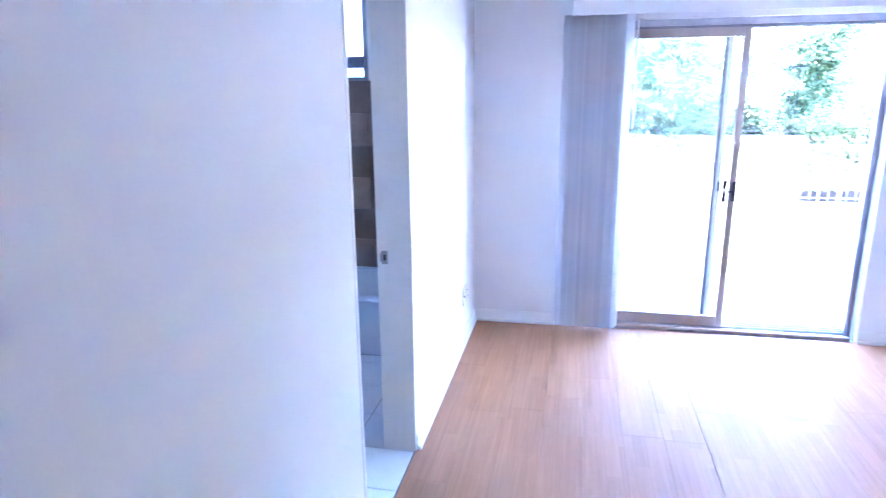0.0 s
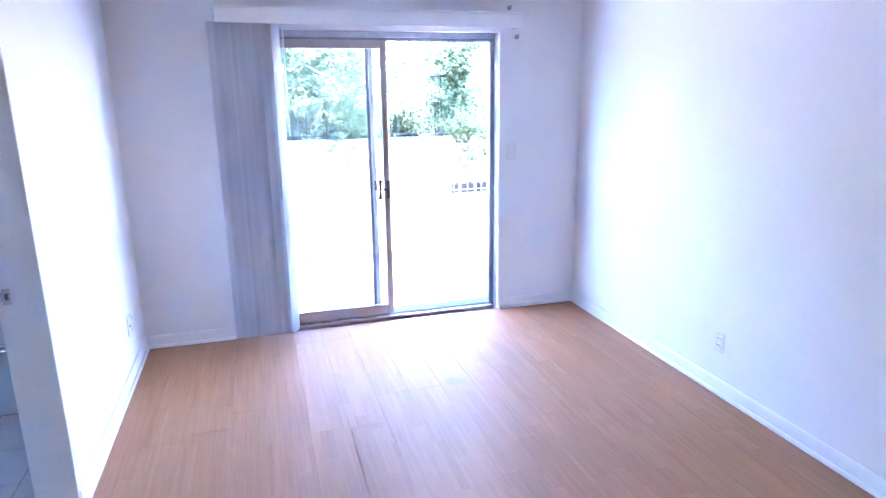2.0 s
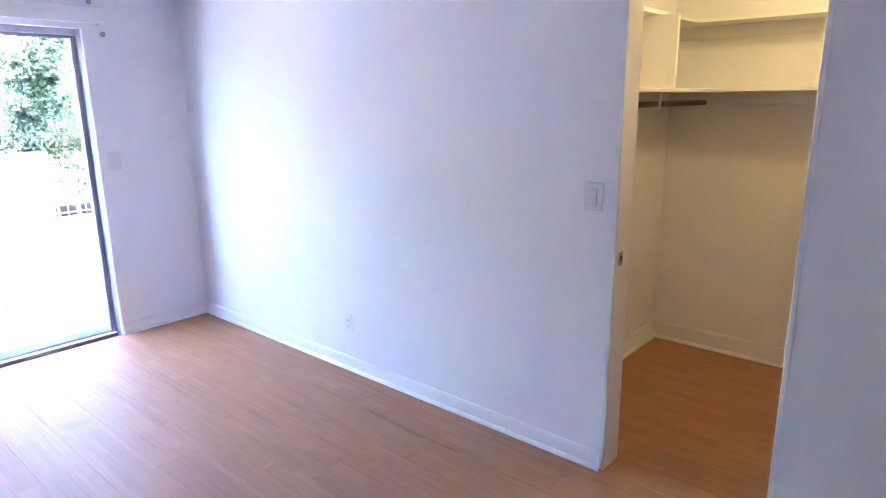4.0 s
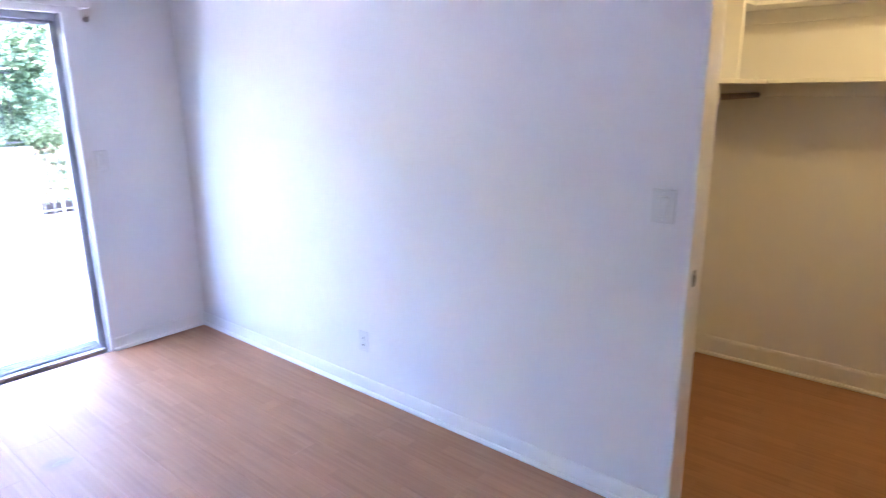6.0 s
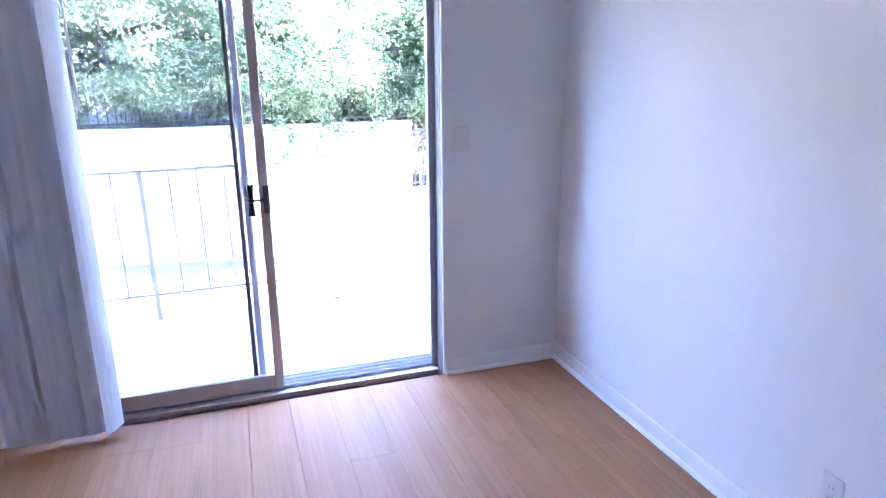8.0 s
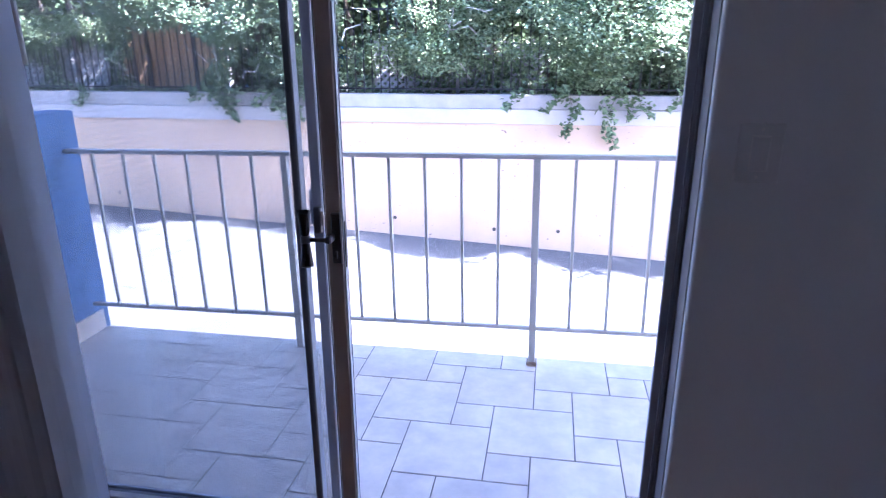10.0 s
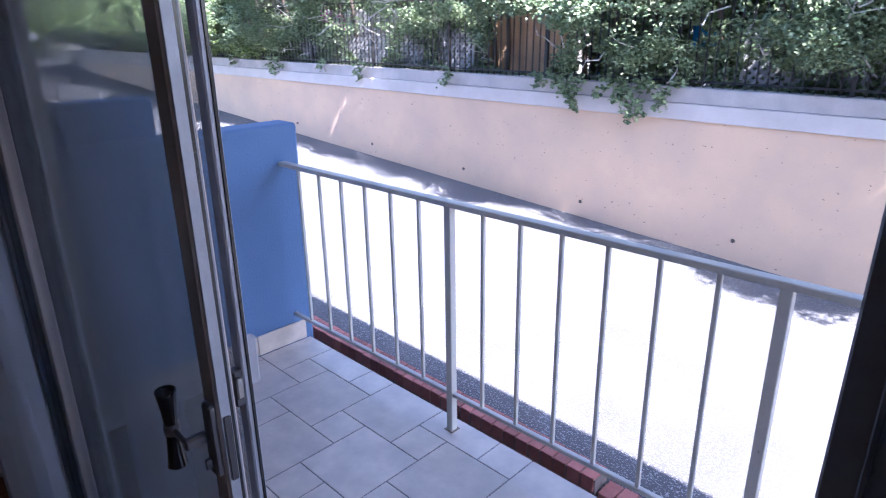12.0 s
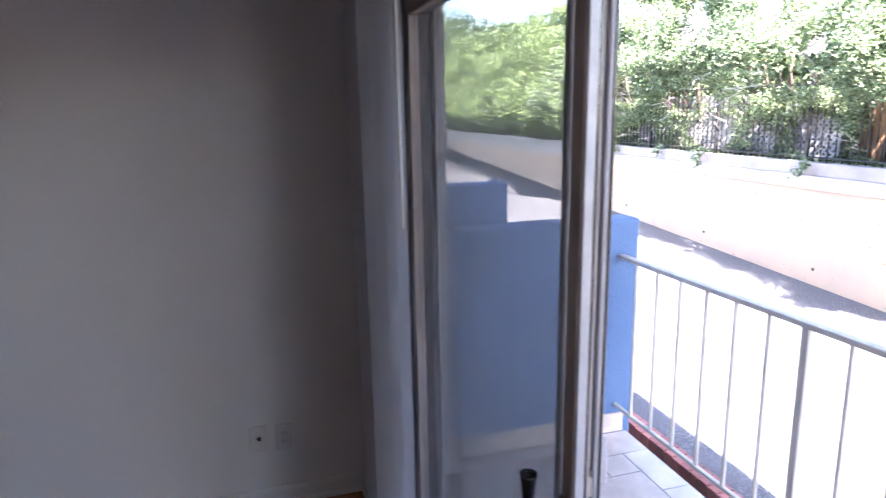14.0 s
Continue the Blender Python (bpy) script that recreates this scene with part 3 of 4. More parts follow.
# ---------------------------------------------------------------- vertical blinds and valance
vb = thing("vertical_blind", (-2.4, -0.07, 0.03), "pale grey vertical blind, drawn aside beside the glass door", "blind")
rng = random.Random(4)
part("head_rail", box(-2.56, -0.56, -0.095, -0.045, 2.10, 2.14, 0.004), TRIM, vb)
NS = 21
for i in range(NS):
    x = -2.575 + 0.0178 * i + (0.012 if i == NS - 1 else 0)
    a = radians(30 + rng.uniform(-7, 7)) if i < NS - 1 else radians(62)
    bm = bmesh.new()
    cols = []
    for k in range(5):
        s = (k / 4 - 0.5) * (0.089 if i < NS - 1 else 0.115)
        c = 0.006 * (1 - (2 * k / 4 - 1) ** 2)
        px, py = x + s * math.cos(a) + c * math.sin(a), -0.062 + s * math.sin(a) - c * math.cos(a)
        z0 = 0.025 + rng.uniform(0, 0.004)
        cols.append([bm.verts.new((px, py, z0)), bm.verts.new((px, py, 2.10))])
    for p, q in zip(cols, cols[1:]):
        bm.faces.new((p[0], q[0], q[1], p[1]))
    bmesh.ops.solidify(bm, geom=bm.faces[:], thickness=0.0012)
    part("slat", bm, SLAT, vb, smooth=False)
part("wand", tube([(-2.16, -0.032, 2.09), (-2.158, -0.030, 1.395)], 0.0055, 8), TRIM, vb, "clear plastic wand")
va = thing("valance", (-1.55, -0.06, 2.09), "white painted valance box above the sliding door", "valance")
part("front_board", box(-2.565, -0.545, -0.135, -0.120, 2.09, 2.19, 0.003), TRIM, va)
part("end_board", box(-2.565, -2.552, -0.120, -0.0, 2.09, 2.19, 0.002), TRIM, va)
part("end_board", box(-0.558, -0.545, -0.120, -0.0, 2.09, 2.19, 0.002), TRIM, va)
part("top_board", box(-2.552, -0.558, -0.120, -0.0, 2.175, 2.19, 0.002), TRIM, va)
part("top_moulding", box(-2.572, -0.538, -0.141, -0.135, 2.176, 2.19, 0.002), TRIM, va)


def hook(x, z):
    h = thing("wall_hook", (x, -0.01, z), "small grey metal hook on the white wall", "hook", "curtain hooks by the door")
    part("base", tube([(x, 0, z), (x, -0.008, z)], 0.016, 12), STEEL, h)
    part("stem", tube([(x, -0.006, z), (x, -0.03, z), (x, -0.034, z + 0.014)], 0.006, 8), STEEL, h)


hook(-0.525, 2.04)
hook(-0.585, 2.235)


# ---------------------------------------------------------------- switches and outlets
def wall_plate(name, along, c, z, kind, label, category, group=""):
    """along: 'y' for a plate on the wall y=0, 'e' on the east wall, 'w' on the west wall."""
    def put(a0, a1, d0, d1, z0, z1, bev=0.001):
        if along == "y":
            return box(c + a0, c + a1, -d1, -d0, z + z0, z + z1, bev)
        if along == "e":
            return box(-d1, -d0, c + a0, c + a1, z + z0, z + z1, bev)
        return box(XL + d0, XL + d1, c + a0, c + a1, z + z0, z + z1, bev)
    at = {"y": (c, 0, z), "e": (0, c, z), "w": (XL, c, z)}[along]
    p = thing(name, at, label, category, group)
    wide = 0.043 if kind == "rocker" else 0.036
    part("plate", put(-wide, wide, 0, 0.006, -0.06, 0.06, 0.003), PLASTIC, p)
    if kind == "rocker":
        part("bezel", put(-0.018, 0.018, 0.005, 0.0075, -0.036, 0.036), JAMB, p)
        part("rocker", put(-0.0165, 0.0165, 0.006, 0.0105, -0.034, 0.034, 0.002), PLASTIC, p)
    elif kind == "outlet":
        for s in (-0.02, 0.02):
            r = part("receptacle", put(-0.016, 0.016, 0.005, 0.0085, s - 0.014, s + 0.014, 0.004), PLASTIC, p)
            for dx in (-0.006, 0.006):
                part("slot", put(dx - 0.001, dx + 0.001, 0.008, 0.0092, s - 0.005, s + 0.005, 0), PLASTIC_D, r)
    else:
        part("jack", put(-0.008, 0.008, 0.005, 0.009, -0.008, 0.008, 0.001), PLASTIC_D, p)
    for s in (-0.048, 0.048):
        part("screw", put(-0.003, 0.003, 0.005, 0.0072, s - 0.003, s + 0.003, 0.001), JAMB, p)
    return p


wall_plate("light_switch", "y", -0.555, 1.225, "rocker", "off-white rocker switch beside the sliding door", "light switch")
wall_plate("light_switch", "e", -3.283, 1.215, "rocker", "off-white rocker switch beside the closet doorway", "light switch")
wall_plate("wall_outlet", "e", -1.70, 0.30, "outlet", "off-white double outlet low on the wall", "outlet", "wall outlets")
wall_plate("wall_outlet", "w", -0.345, 0.32, "outlet", "off-white double outlet near the corner", "outlet", "wall outlets")
wall_plate("wall_jack", "w", -0.45, 0.325, "jack", "off-white wall plate with a single cable socket", "wall socket")

# ---------------------------------------------------------------- closet
cs = thing("closet_shelf", (1.4, -3.4, 1.65), "white painted closet shelves in an L, two tiers", "shelf")
part("lower_shelf", box(1.36, 1.70, -4.7, -3.24, 1.630, 1.650, 0.002), TRIM, cs)
part("lower_shelf", box(0.14, 1.70, -3.236, -2.90, 1.630, 1.650, 0.002), TRIM, cs)
part("upper_shelf", box(1.45, 1.70, -4.7, -3.13, 2.01, 2.03, 0.002), TRIM, cs)
part("upper_shelf", box(0.14, 1.70, -3.126, -2.90, 2.01, 2.03, 0.002), TRIM, cs)
part("cleat", box(1.683, 1.70, -4.7, -2.90, 1.94, 2.01, 0.002), TRIM, cs)
part("cleat", box(0.14, 1.683, -2.917, -2.90, 1.94, 2.01, 0.002), TRIM, cs)
part("upright", box(0.93, 0.95, -3.22, -2.90, 1.650, 2.01, 0.002), TRIM, cs, "upright board between the tiers")
part("support", box(1.684, 1.70, -4.7, -2.90, 1.560, 1.630, 0.002), TRIM, cs)
rod = thing("closet_rod", (0.9, -3.12, 1.59), "dark wooden closet rod under the shelf", "rod")
part("pole", tube([(0.14, -3.12, 1.57), (1.683, -3.12, 1.57)], 0.016, 12), ROD, rod, smooth=True)
part("bracket", box(0.96, 0.975, -3.14, -2.90, 1.54, 1.63, 0.002), TRIM, rod)
lamp = thing("ceiling_lamp", (0.75, -3.85, H), "bare warm bulb in a white ceiling holder", "ceiling lamp")
part("holder", tube([(0.75, -3.85, H), (0.75, -3.85, H - 0.02), (0.75, -3.85, H - 0.05)], [0.055, 0.05, 0.025], 16), TRIM, lamp)
gb = part("bulb", tube([(0.75, -3.85, H - 0.05), (0.75, -3.85, H - 0.07), (0.75, -3.85, H - 0.1), (0.75, -3.85, H - 0.13)], [0.013, 0.02, 0.03, 0.012], 14), BULB, lamp, "lit warm bulb", True)

# ---------------------------------------------------------------- bathroom
BX0, BX1 = -5.3, XL - 0.15
tub = thing("bathtub", (-4.5, -0.4, 0), "white enamel bathtub against the tiled wall", "bathtub")
bm = bmesh.new()
bx1 = BX1 - 0.01
outer = [(BX0, -0.76), (bx1, -0.76), (bx1, -0.03), (BX0, -0.03)]
inner = [(BX0 + 0.12, -0.67), (bx1 - 0.10, -0.67), (bx1 - 0.10, -0.11), (BX0 + 0.12, -0.11)]
low = [(BX0 + 0.25, -0.60), (bx1 - 0.2, -0.60), (bx1 - 0.2, -0.18), (BX0 + 0.25, -0.18)]
rings = [[bm.verts.new((x, y, z)) for x, y in r] for r, z in ((outer, 0.0), (outer, 0.38), (inner, 0.38), (low, 0.08))]
for a, c in zip(rings, rings[1:]):
    for k in range(4):
        bm.faces.new((a[k], a[(k + 1) % 4], c[(k + 1) % 4], c[k]))
bm.faces.new(rings[-1])
bmesh.ops.bevel(bm, geom=[e for e in bm.edges if max(v.co.z for v in e.verts) > 0.3], offset=0.02, segments=3, affect="EDGES")
part("basin", bm, PORCELAIN, tub)
bw = tagged(new("window_1", mesh_of("window_1", box(-4.9, -4.86, 0.02, 0.1, 1.72, 2.36, 0.003), ALU)), label="aluminium bathroom window above the tub", kind="structure")
part("frame_side", box(-3.99, -3.95, 0.02, 0.1, 1.72, 2.36, 0.003), ALU, bw)
part("frame_top", box(-4.86, -3.99, 0.02, 0.1, 2.32, 2.36, 0.003), ALU, bw)
part("frame_bottom", box(-4.86, -3.99, 0.02, 0.1, 1.72, 1.745, 0.003), ALU, bw)
part("meeting_rail", box(-4.86, -3.99, 0.015, 0.09, 1.805, 1.885, 0.003), ALU, bw)
for z0, z1 in ((1.745, 1.805), (1.885, 2.32)):
    wp = part("pane", box(-4.86, -3.99, 0.05, 0.054, z0, z1), WINGLASS, bw)
    wp.visible_shadow = False

# ---------------------------------------------------------------- balcony
ZT = 0.02
BX_L, BX_R, BY_E = -3.25, 1.25, 1.385
bal = struct("balcony_floor", box(BX_L, BX_R, 0.23, BY_E, -0.17, ZT - 0.006, 0.008, 2), SLAB, "concrete balcony slab under the tiles")
struct("foundation_wall", box(-14, 4, 0.0, 1.1, -2.6, -0.17), SLAB, "dark concrete foundation wall under the balcony")
wall("wall_outer_west", [(-14, -5.4, 0.0, 0.2, -0.17, 5.4)], "blue stucco outer wall further along the building", BLUE)
wall("wall_outer_east", [(1.9, 5, 0.0, 0.2, -0.17, 5.4)], "blue stucco outer wall", BLUE)
# Unseen slab, added so that a strip of shadow falls beside the building.
struct("shade_slab", box(-4.3, 4.5, 0.23, 2.47, 2.72, 2.95), CAP, "unseen slab added overhead to shade the driveway beside the building")
wall("wall_upper", [(-5.4, 1.9, 0.0, 0.2, H + 0.12, 5.4)], "blue stucco wall of the upper storey", BLUE)

dv = thing("balcony_wall", (-3.45, 0.8, ZT), "blue stucco balcony side wall with a tiled skirting", "balcony wall")
bm = box(-3.41, -3.262, 0.23, 1.424, -0.17, 1.150, 0.018, 3)
part("stucco", bm, BLUE, dv)
for i in range(4):
    y0 = 0.235 + 0.285 * i
    part("skirting_tile", box(-3.262, -3.252, y0, min(y0 + 0.281, 1.38), ZT, 0.125, 0.002), TILE, dv)
dv2 = thing("balcony_wall", (-4.93, 0.8, ZT), "blue stucco side wall of the neighbouring balcony", "balcony wall")
part("stucco", box(-5.01, -4.85, 0.23, 1.38, -0.17, 1.16, 0.018, 3), BLUE, dv2)
dv3 = thing("balcony_wall", (-8.6, 0.8, ZT), "far blue stucco side wall of the neighbouring balcony", "balcony wall")
part("stucco", box(-8.58, -8.42, 0.23, 1.38, -0.17, 1.16, 0.018, 3), BLUE, dv3)
struct("balcony_floor_next", box(-8.42, -5.01, 0.23, BY_E, -0.17, ZT, 0.008), TILE, "tiled floor of the neighbouring balcony")


def railing(x0, x1, first_post, label, group):
    r = thing("balcony_railing", ((x0 + x1) / 2, 1.322, ZT), label, "railing", group)
    part("top_rail", box(x0, x1, 1.302, 1.342, 0.972, 0.992, 0.003), RAIL, r)
    part("bottom_rail", box(x0, x1, 1.311, 1.333, 0.182, 0.200, 0.003), RAIL, r)
    post_me = mesh_of("post", box(-0.0155, 0.0155, -0.0155, 0.0155, -0.012, 0.955, 0.002), RAIL)
    foot_me = mesh_of("foot", box(-0.024, 0.024, -0.024, 0.024, -0.012, 0.006, 0.002), RUST)
    bar_me = mesh_of("bar", box(-0.0068, 0.0068, -0.0068, 0.0068, 0, 0.778, 0.0015), RAIL)
    step = 1.135 / 7
    k = math.ceil((x0 + 0.03 - first_post) / step)
    while first_post + k * step < x1 - 0.03:
        x = first_post + k * step
        if k % 7 == 0:
            p = part("post", post_me, None, r)
            p.location = (x, 1.322, ZT)
            f = under(new("foot", foot_me), p)
        else:
            p = part("bar", bar_me, None, r)
            p.location = (x, 1.322, 0.196)
        k += 1
    return r


rail = railing(-3.262, BX_R, -1.005, "pale painted metal balcony railing with square bars", "balcony railings")
rail.rotation_euler = (0, -0.0125, 0)
rail.location.z += 0.011
railing(-8.42, -5.01, -6.3, "pale metal railing of the neighbouring balcony", "balcony railings")

# ---------------------------------------------------------------- driveway and ground: one sheet
def ground_z(x, y):
    """The drive climbs towards the street; beside the building it lies nearly level."""
    far = -1.47 - 0.057 * max(min(x, 6), -38)
    near = -1.19 - 0.012 * (max(min(x, 6), -8) + 3)
    if x < -8:
        near = near + (far - near) * min(1, (-8 - x) / 10)
    s = min(max((y - 3.1) / 4.2, 0), 1)
    return near + (far - near) * s


bm = bmesh.new()
xs = [-400, -150, -80, -50] + [-44 + i for i in range(55)] + [30, 100, 400]
ys = [-400, -60, -5, 1.0, 2.0, 2.6, 2.70, 2.8, 3.2, 3.8, 4.5, 5.2, 6, 7, 8, 9, 12, 20, 60, 400]
gv = [[bm.verts.new((x, y, ground_z(x, y) if y > 2.75 else ground_z(x, y) - 0.5)) for y in ys] for x in xs]
for i in range(len(xs) - 1):
    for j in range(len(ys) - 1):
        bm.faces.new((gv[i][j], gv[i + 1][j], gv[i + 1][j + 1], gv[i][j + 1]))
struct("ground", bm, ASPHALT, "rough grey asphalt driveway climbing to the street", True)
struct("planting_strip", box(-9, 1.25, 1.1, 2.683, -1.75, -1.37), SHADED_SOIL, "bare soil strip below the balcony, shade put into its near-black colour")

# brick edging
edge = thing("brick_edging", (-5, 2.87, -1.2), "red brick edging along the dark strip below the balcony", "brick edging")
part("mortar_bed", box(-9.0, -2.2, 2.685, 2.835, -1.4, -1.112), MORTAR, edge)
brick_me = mesh_of("brick", box(-0.048, 0.048, -0.079, 0.079, -0.105, 0.0, 0.004), BRICK)
lower_me = mesh_of("brick_low", box(-0.099, 0.099, -0.079, 0.07, -0.105, 0.0, 0.004), BRICK)
rb = random.Random(7)
for i in range(64):
    b = part("brick", brick_me, None, edge)
    b.location = (-2.255 - 0.1045 * i, 2.76 + rb.uniform(-0.003, 0.003), -1.098 + rb.uniform(-0.003, 0.003))
    b.rotation_euler = (rb.uniform(-0.01, 0.01), rb.uniform(-0.01, 0.01), rb.uniform(-0.02, 0.02))

for i in range(32):
    b = part("brick", lower_me, None, edge)
    b.location = (-2.31 - 0.209 * i, 2.762 + rb.uniform(-0.003, 0.003), -1.212)
for i in range(5):
    b = part("brick", brick_me, None, edge)
    b.location = (-2.13 + 0.1045 * i, 2.77 + rb.uniform(-0.004, 0.004), -1.19)

# ---------------------------------------------------------------- retaining wall
YW = 7.63
bm = bmesh.new()
add_box(bm, -26.5, 1.36, YW, YW + 0.25, -2.6, 0.42)
rw = struct("retaining_wall", bm, PEACH, "long peach stucco retaining wall with a pale cap")
part("cap_band", box(-26.52, 1.38, YW - 0.035, YW + 0.27, 0.415, 0.62, 0.008), CAP, rw, "pale painted cap band")
part("cap_top", box(-26.52, 1.37, YW - 0.012, YW + 0.27, 0.62, 0.815, 0.008), CAP_TOP, rw, "weathered grey upper band")
hole_me = mesh_of("weep_hole", tube([(0, 0.0, 0), (0, -0.006, 0)], 0.028, 10), PLASTIC_D)
for x, z in ((-0.791, -1.128), (-1.729, -1.135), (-3.241, -1.016), (-5.483, -0.924), (-7.843, -0.784), (-10.3, -0.65), (-12.9, -0.5)):
    w_ = part("weep_hole", hole_me, None, rw)
    w_.location = (x, YW, z)
struct("low_wall", box(1.36, 9, YW + 0.02, YW + 0.25, -2.6, -0.36, 0.01), PEACH, "lower peach wall past the end of the retaining wall")
lf = thing("iron_fence", (3.5, YW + 0.14, -0.36), "low dark iron fence on the lower wall", "fence")
for z in (-0.30, 0.62):
    part("fence_rail", box(1.4, 8.9, YW + 0.125, YW + 0.155, z, z + 0.03), IRON, lf)
lb = mesh_of("fence_bar", box(-0.012, 0.012, -0.012, 0.012, 0, 1.05), IRON)
for i in range(50):
    o = part("fence_bar", lb, None, lf)
    o.location = (1.46 + 0.148 * i, YW + 0.14, -0.36)
shed = thing("garden_shed", (3.2, 10.6, -0.42), "reddish-brown shed behind the hedge", "shed")
part("wall", box(1.9, 4.6, 10.0, 11.4, -0.42, 2.7), ROOF, shed)
part("roof", box(1.8, 4.7, 9.9, 11.5, 2.7, 2.8, 0.02), IRON, shed)
struct("neighbour_terrace_low", box(1.37, 60, YW + 0.26, 60, -2.4, -0.42), SHADED_SOIL, "planted ground beyond the low wall, in the same shade-darkened soil colour")
struct("neighbour_terrace", box(-60, 1.36, YW + 0.26, 60, -1.5, 0.70), PATIO, "pale concrete yard behind the wall")

# iron fence on the wall
fence = thing("iron_fence", (-10, YW + 0.12, 0.815), "black iron bar fence standing on the retaining wall", "fence")
for z in (0.87, 1.95):
    part("fence_rail", box(-26.4, 1.3, YW + 0.107, YW + 0.133, z, z + 0.022), IRON, fence)
fb = mesh_of("fence_bar", box(-0.0075, 0.0075, -0.0075, 0.0075, 0, 1.28), IRON)
fp = mesh_of("fence_post", box(-0.025, 0.025, -0.025, 0.025, 0, 1.32), IRON)
n = 0
x = -26.3
while x < 1.3:
    o = part("fence_post" if n % 16 == 0 else "fence_bar", fp if n % 16 == 0 else fb, None, fence)
    o.location = (x, YW + 0.12, 0.815)
    x += 0.125
    n += 1

# wooden gate and lattice behind the fence
gate = thing("wooden_gate", (-6.95, 8.2, 0.7), "orange-brown board fence panel behind the iron bars", "wooden fence")
bd = mesh_of("board", box(-0.068, 0.068, -0.012, 0.012, 0, 1.42, 0.003), GATE)
for i in range(13):
    o = part("board", bd, None, gate)
    o.location = (-7.83 + 0.142 * i, 8.2, 0.7)
for z in (0.9, 1.75):
    part("cross_rail", box(-7.9, -6.05, 8.214, 8.255, z, z + 0.09, 0.004), GATE, gate)


def lattice(cx, w_, h, z0):
    p = thing("lattice_panel", (cx, 8.05, z0), "weathered white lattice panel behind the iron fence", "lattice", "lattice panels")
    part("lattice_frame", box(cx - w_ / 2, cx - w_ / 2 + 0.04, 8.035, 8.065, z0, z0 + h), LATTICE, p)
    part("lattice_frame", box(cx + w_ / 2 - 0.04, cx + w_ / 2, 8.035, 8.065, z0, z0 + h), LATTICE, p)
    for s, yo in ((1, 8.042), (-1, 8.056)):
        k = -w_ / 2 - h + 0.06
        while k < w_ / 2:
            a0, a1 = max(k, -w_ / 2), min(k + h, w_ / 2)
            if a1 - a0 > 0.05:
                za, zb = (a0 - k, a1 - k)
                bm = bmesh.new()
                pts = []
                for a, z in ((a0, za), (a1, zb)):
                    xx = cx + s * a
                    pts.append([bm.verts.new((xx + dx, yo + dy, z0 + z + dz)) for dx, dy, dz in ((-0.014 * s, -0.004, 0.014), (0.014 * s, -0.004, -0.014), (0.014 * s, 0.004, -0.014), (-0.014 * s, 0.004, 0.014))])
                for q in range(4):
                    bm.faces.new((pts[0][q], pts[0][(q + 1) % 4], pts[1][(q + 1) % 4], pts[1][q]))
                part("lattice_slat", bm, LATTICE, p)
            k += 0.11


for cx in (-13.5, -12.25, -11.0, -9.75, -8.6):
    lattice(cx, 1.2, 1.15, 0.70)
for cx in (-3.0, -1.7):
    lattice(cx, 1.2, 0.85, 0.70)

# blue plastic sheets in the neighbour's yard
def tarp(cx, y, w_, z0, z1):
    t = thing("blue_tarp", (cx, y, z0), "bright blue plastic sheet hanging in the neighbouring yard", "tarp", "blue sheets")
    bm = bmesh.new()
    grid = [[bm.verts.new((cx + w_ * (i / 8 - 0.5), y + 0.03 * math.sin(i * 1.7 + j * 0.6), z0 + (z1 - z0) * j / 6)) for j in range(7)] for i in range(9)]
    for i in range(8):
        for j in range(6):
            bm.faces.new((grid[i][j], grid[i + 1][j], grid[i + 1][j + 1], grid[i][j + 1]))
    bmesh.ops.solidify(bm, geom=bm.faces[:], thickness=0.004)
    part("sheet", bm, TARP, t, smooth=True)


tarp(-5.9, 8.7, 0.4, 0.7, 1.35)
tarp(-4.4, 8.75, 0.36, 1.15, 1.7)

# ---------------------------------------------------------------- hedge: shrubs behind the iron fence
# Gap centres and sizes as the camera sees them, on the plane y=8.05.
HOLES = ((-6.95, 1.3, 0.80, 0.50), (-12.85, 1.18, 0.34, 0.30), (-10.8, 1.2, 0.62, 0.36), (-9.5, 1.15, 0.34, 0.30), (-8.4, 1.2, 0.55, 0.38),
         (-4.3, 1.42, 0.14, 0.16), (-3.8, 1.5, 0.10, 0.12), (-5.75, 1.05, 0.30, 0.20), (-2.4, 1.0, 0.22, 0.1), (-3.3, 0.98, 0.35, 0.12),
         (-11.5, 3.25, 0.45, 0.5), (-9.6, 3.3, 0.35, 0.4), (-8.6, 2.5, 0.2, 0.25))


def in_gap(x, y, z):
    """Gaps in the foliage are cut along sight lines, shaped to fit the camera's view by the door."""
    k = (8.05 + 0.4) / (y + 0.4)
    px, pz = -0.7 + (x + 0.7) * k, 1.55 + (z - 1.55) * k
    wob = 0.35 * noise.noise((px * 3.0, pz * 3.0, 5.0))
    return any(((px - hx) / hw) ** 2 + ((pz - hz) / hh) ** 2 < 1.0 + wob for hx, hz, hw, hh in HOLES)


def lush(x):
    """1 where a full bough hangs out into the sun, 0 where the growth is thin and twiggy."""
    full = max(math.exp(-((x + 5.1) / 0.95) ** 2), math.exp(-((x + 0.3) / 1.2) ** 2), 0.55 * math.exp(-((x + 2.7) / 0.4) ** 2))
    return max(full, min(max((-12.6 - x) / 1.6, 0), 1), min(max((x - 1.0) / 0.8, 0), 1))


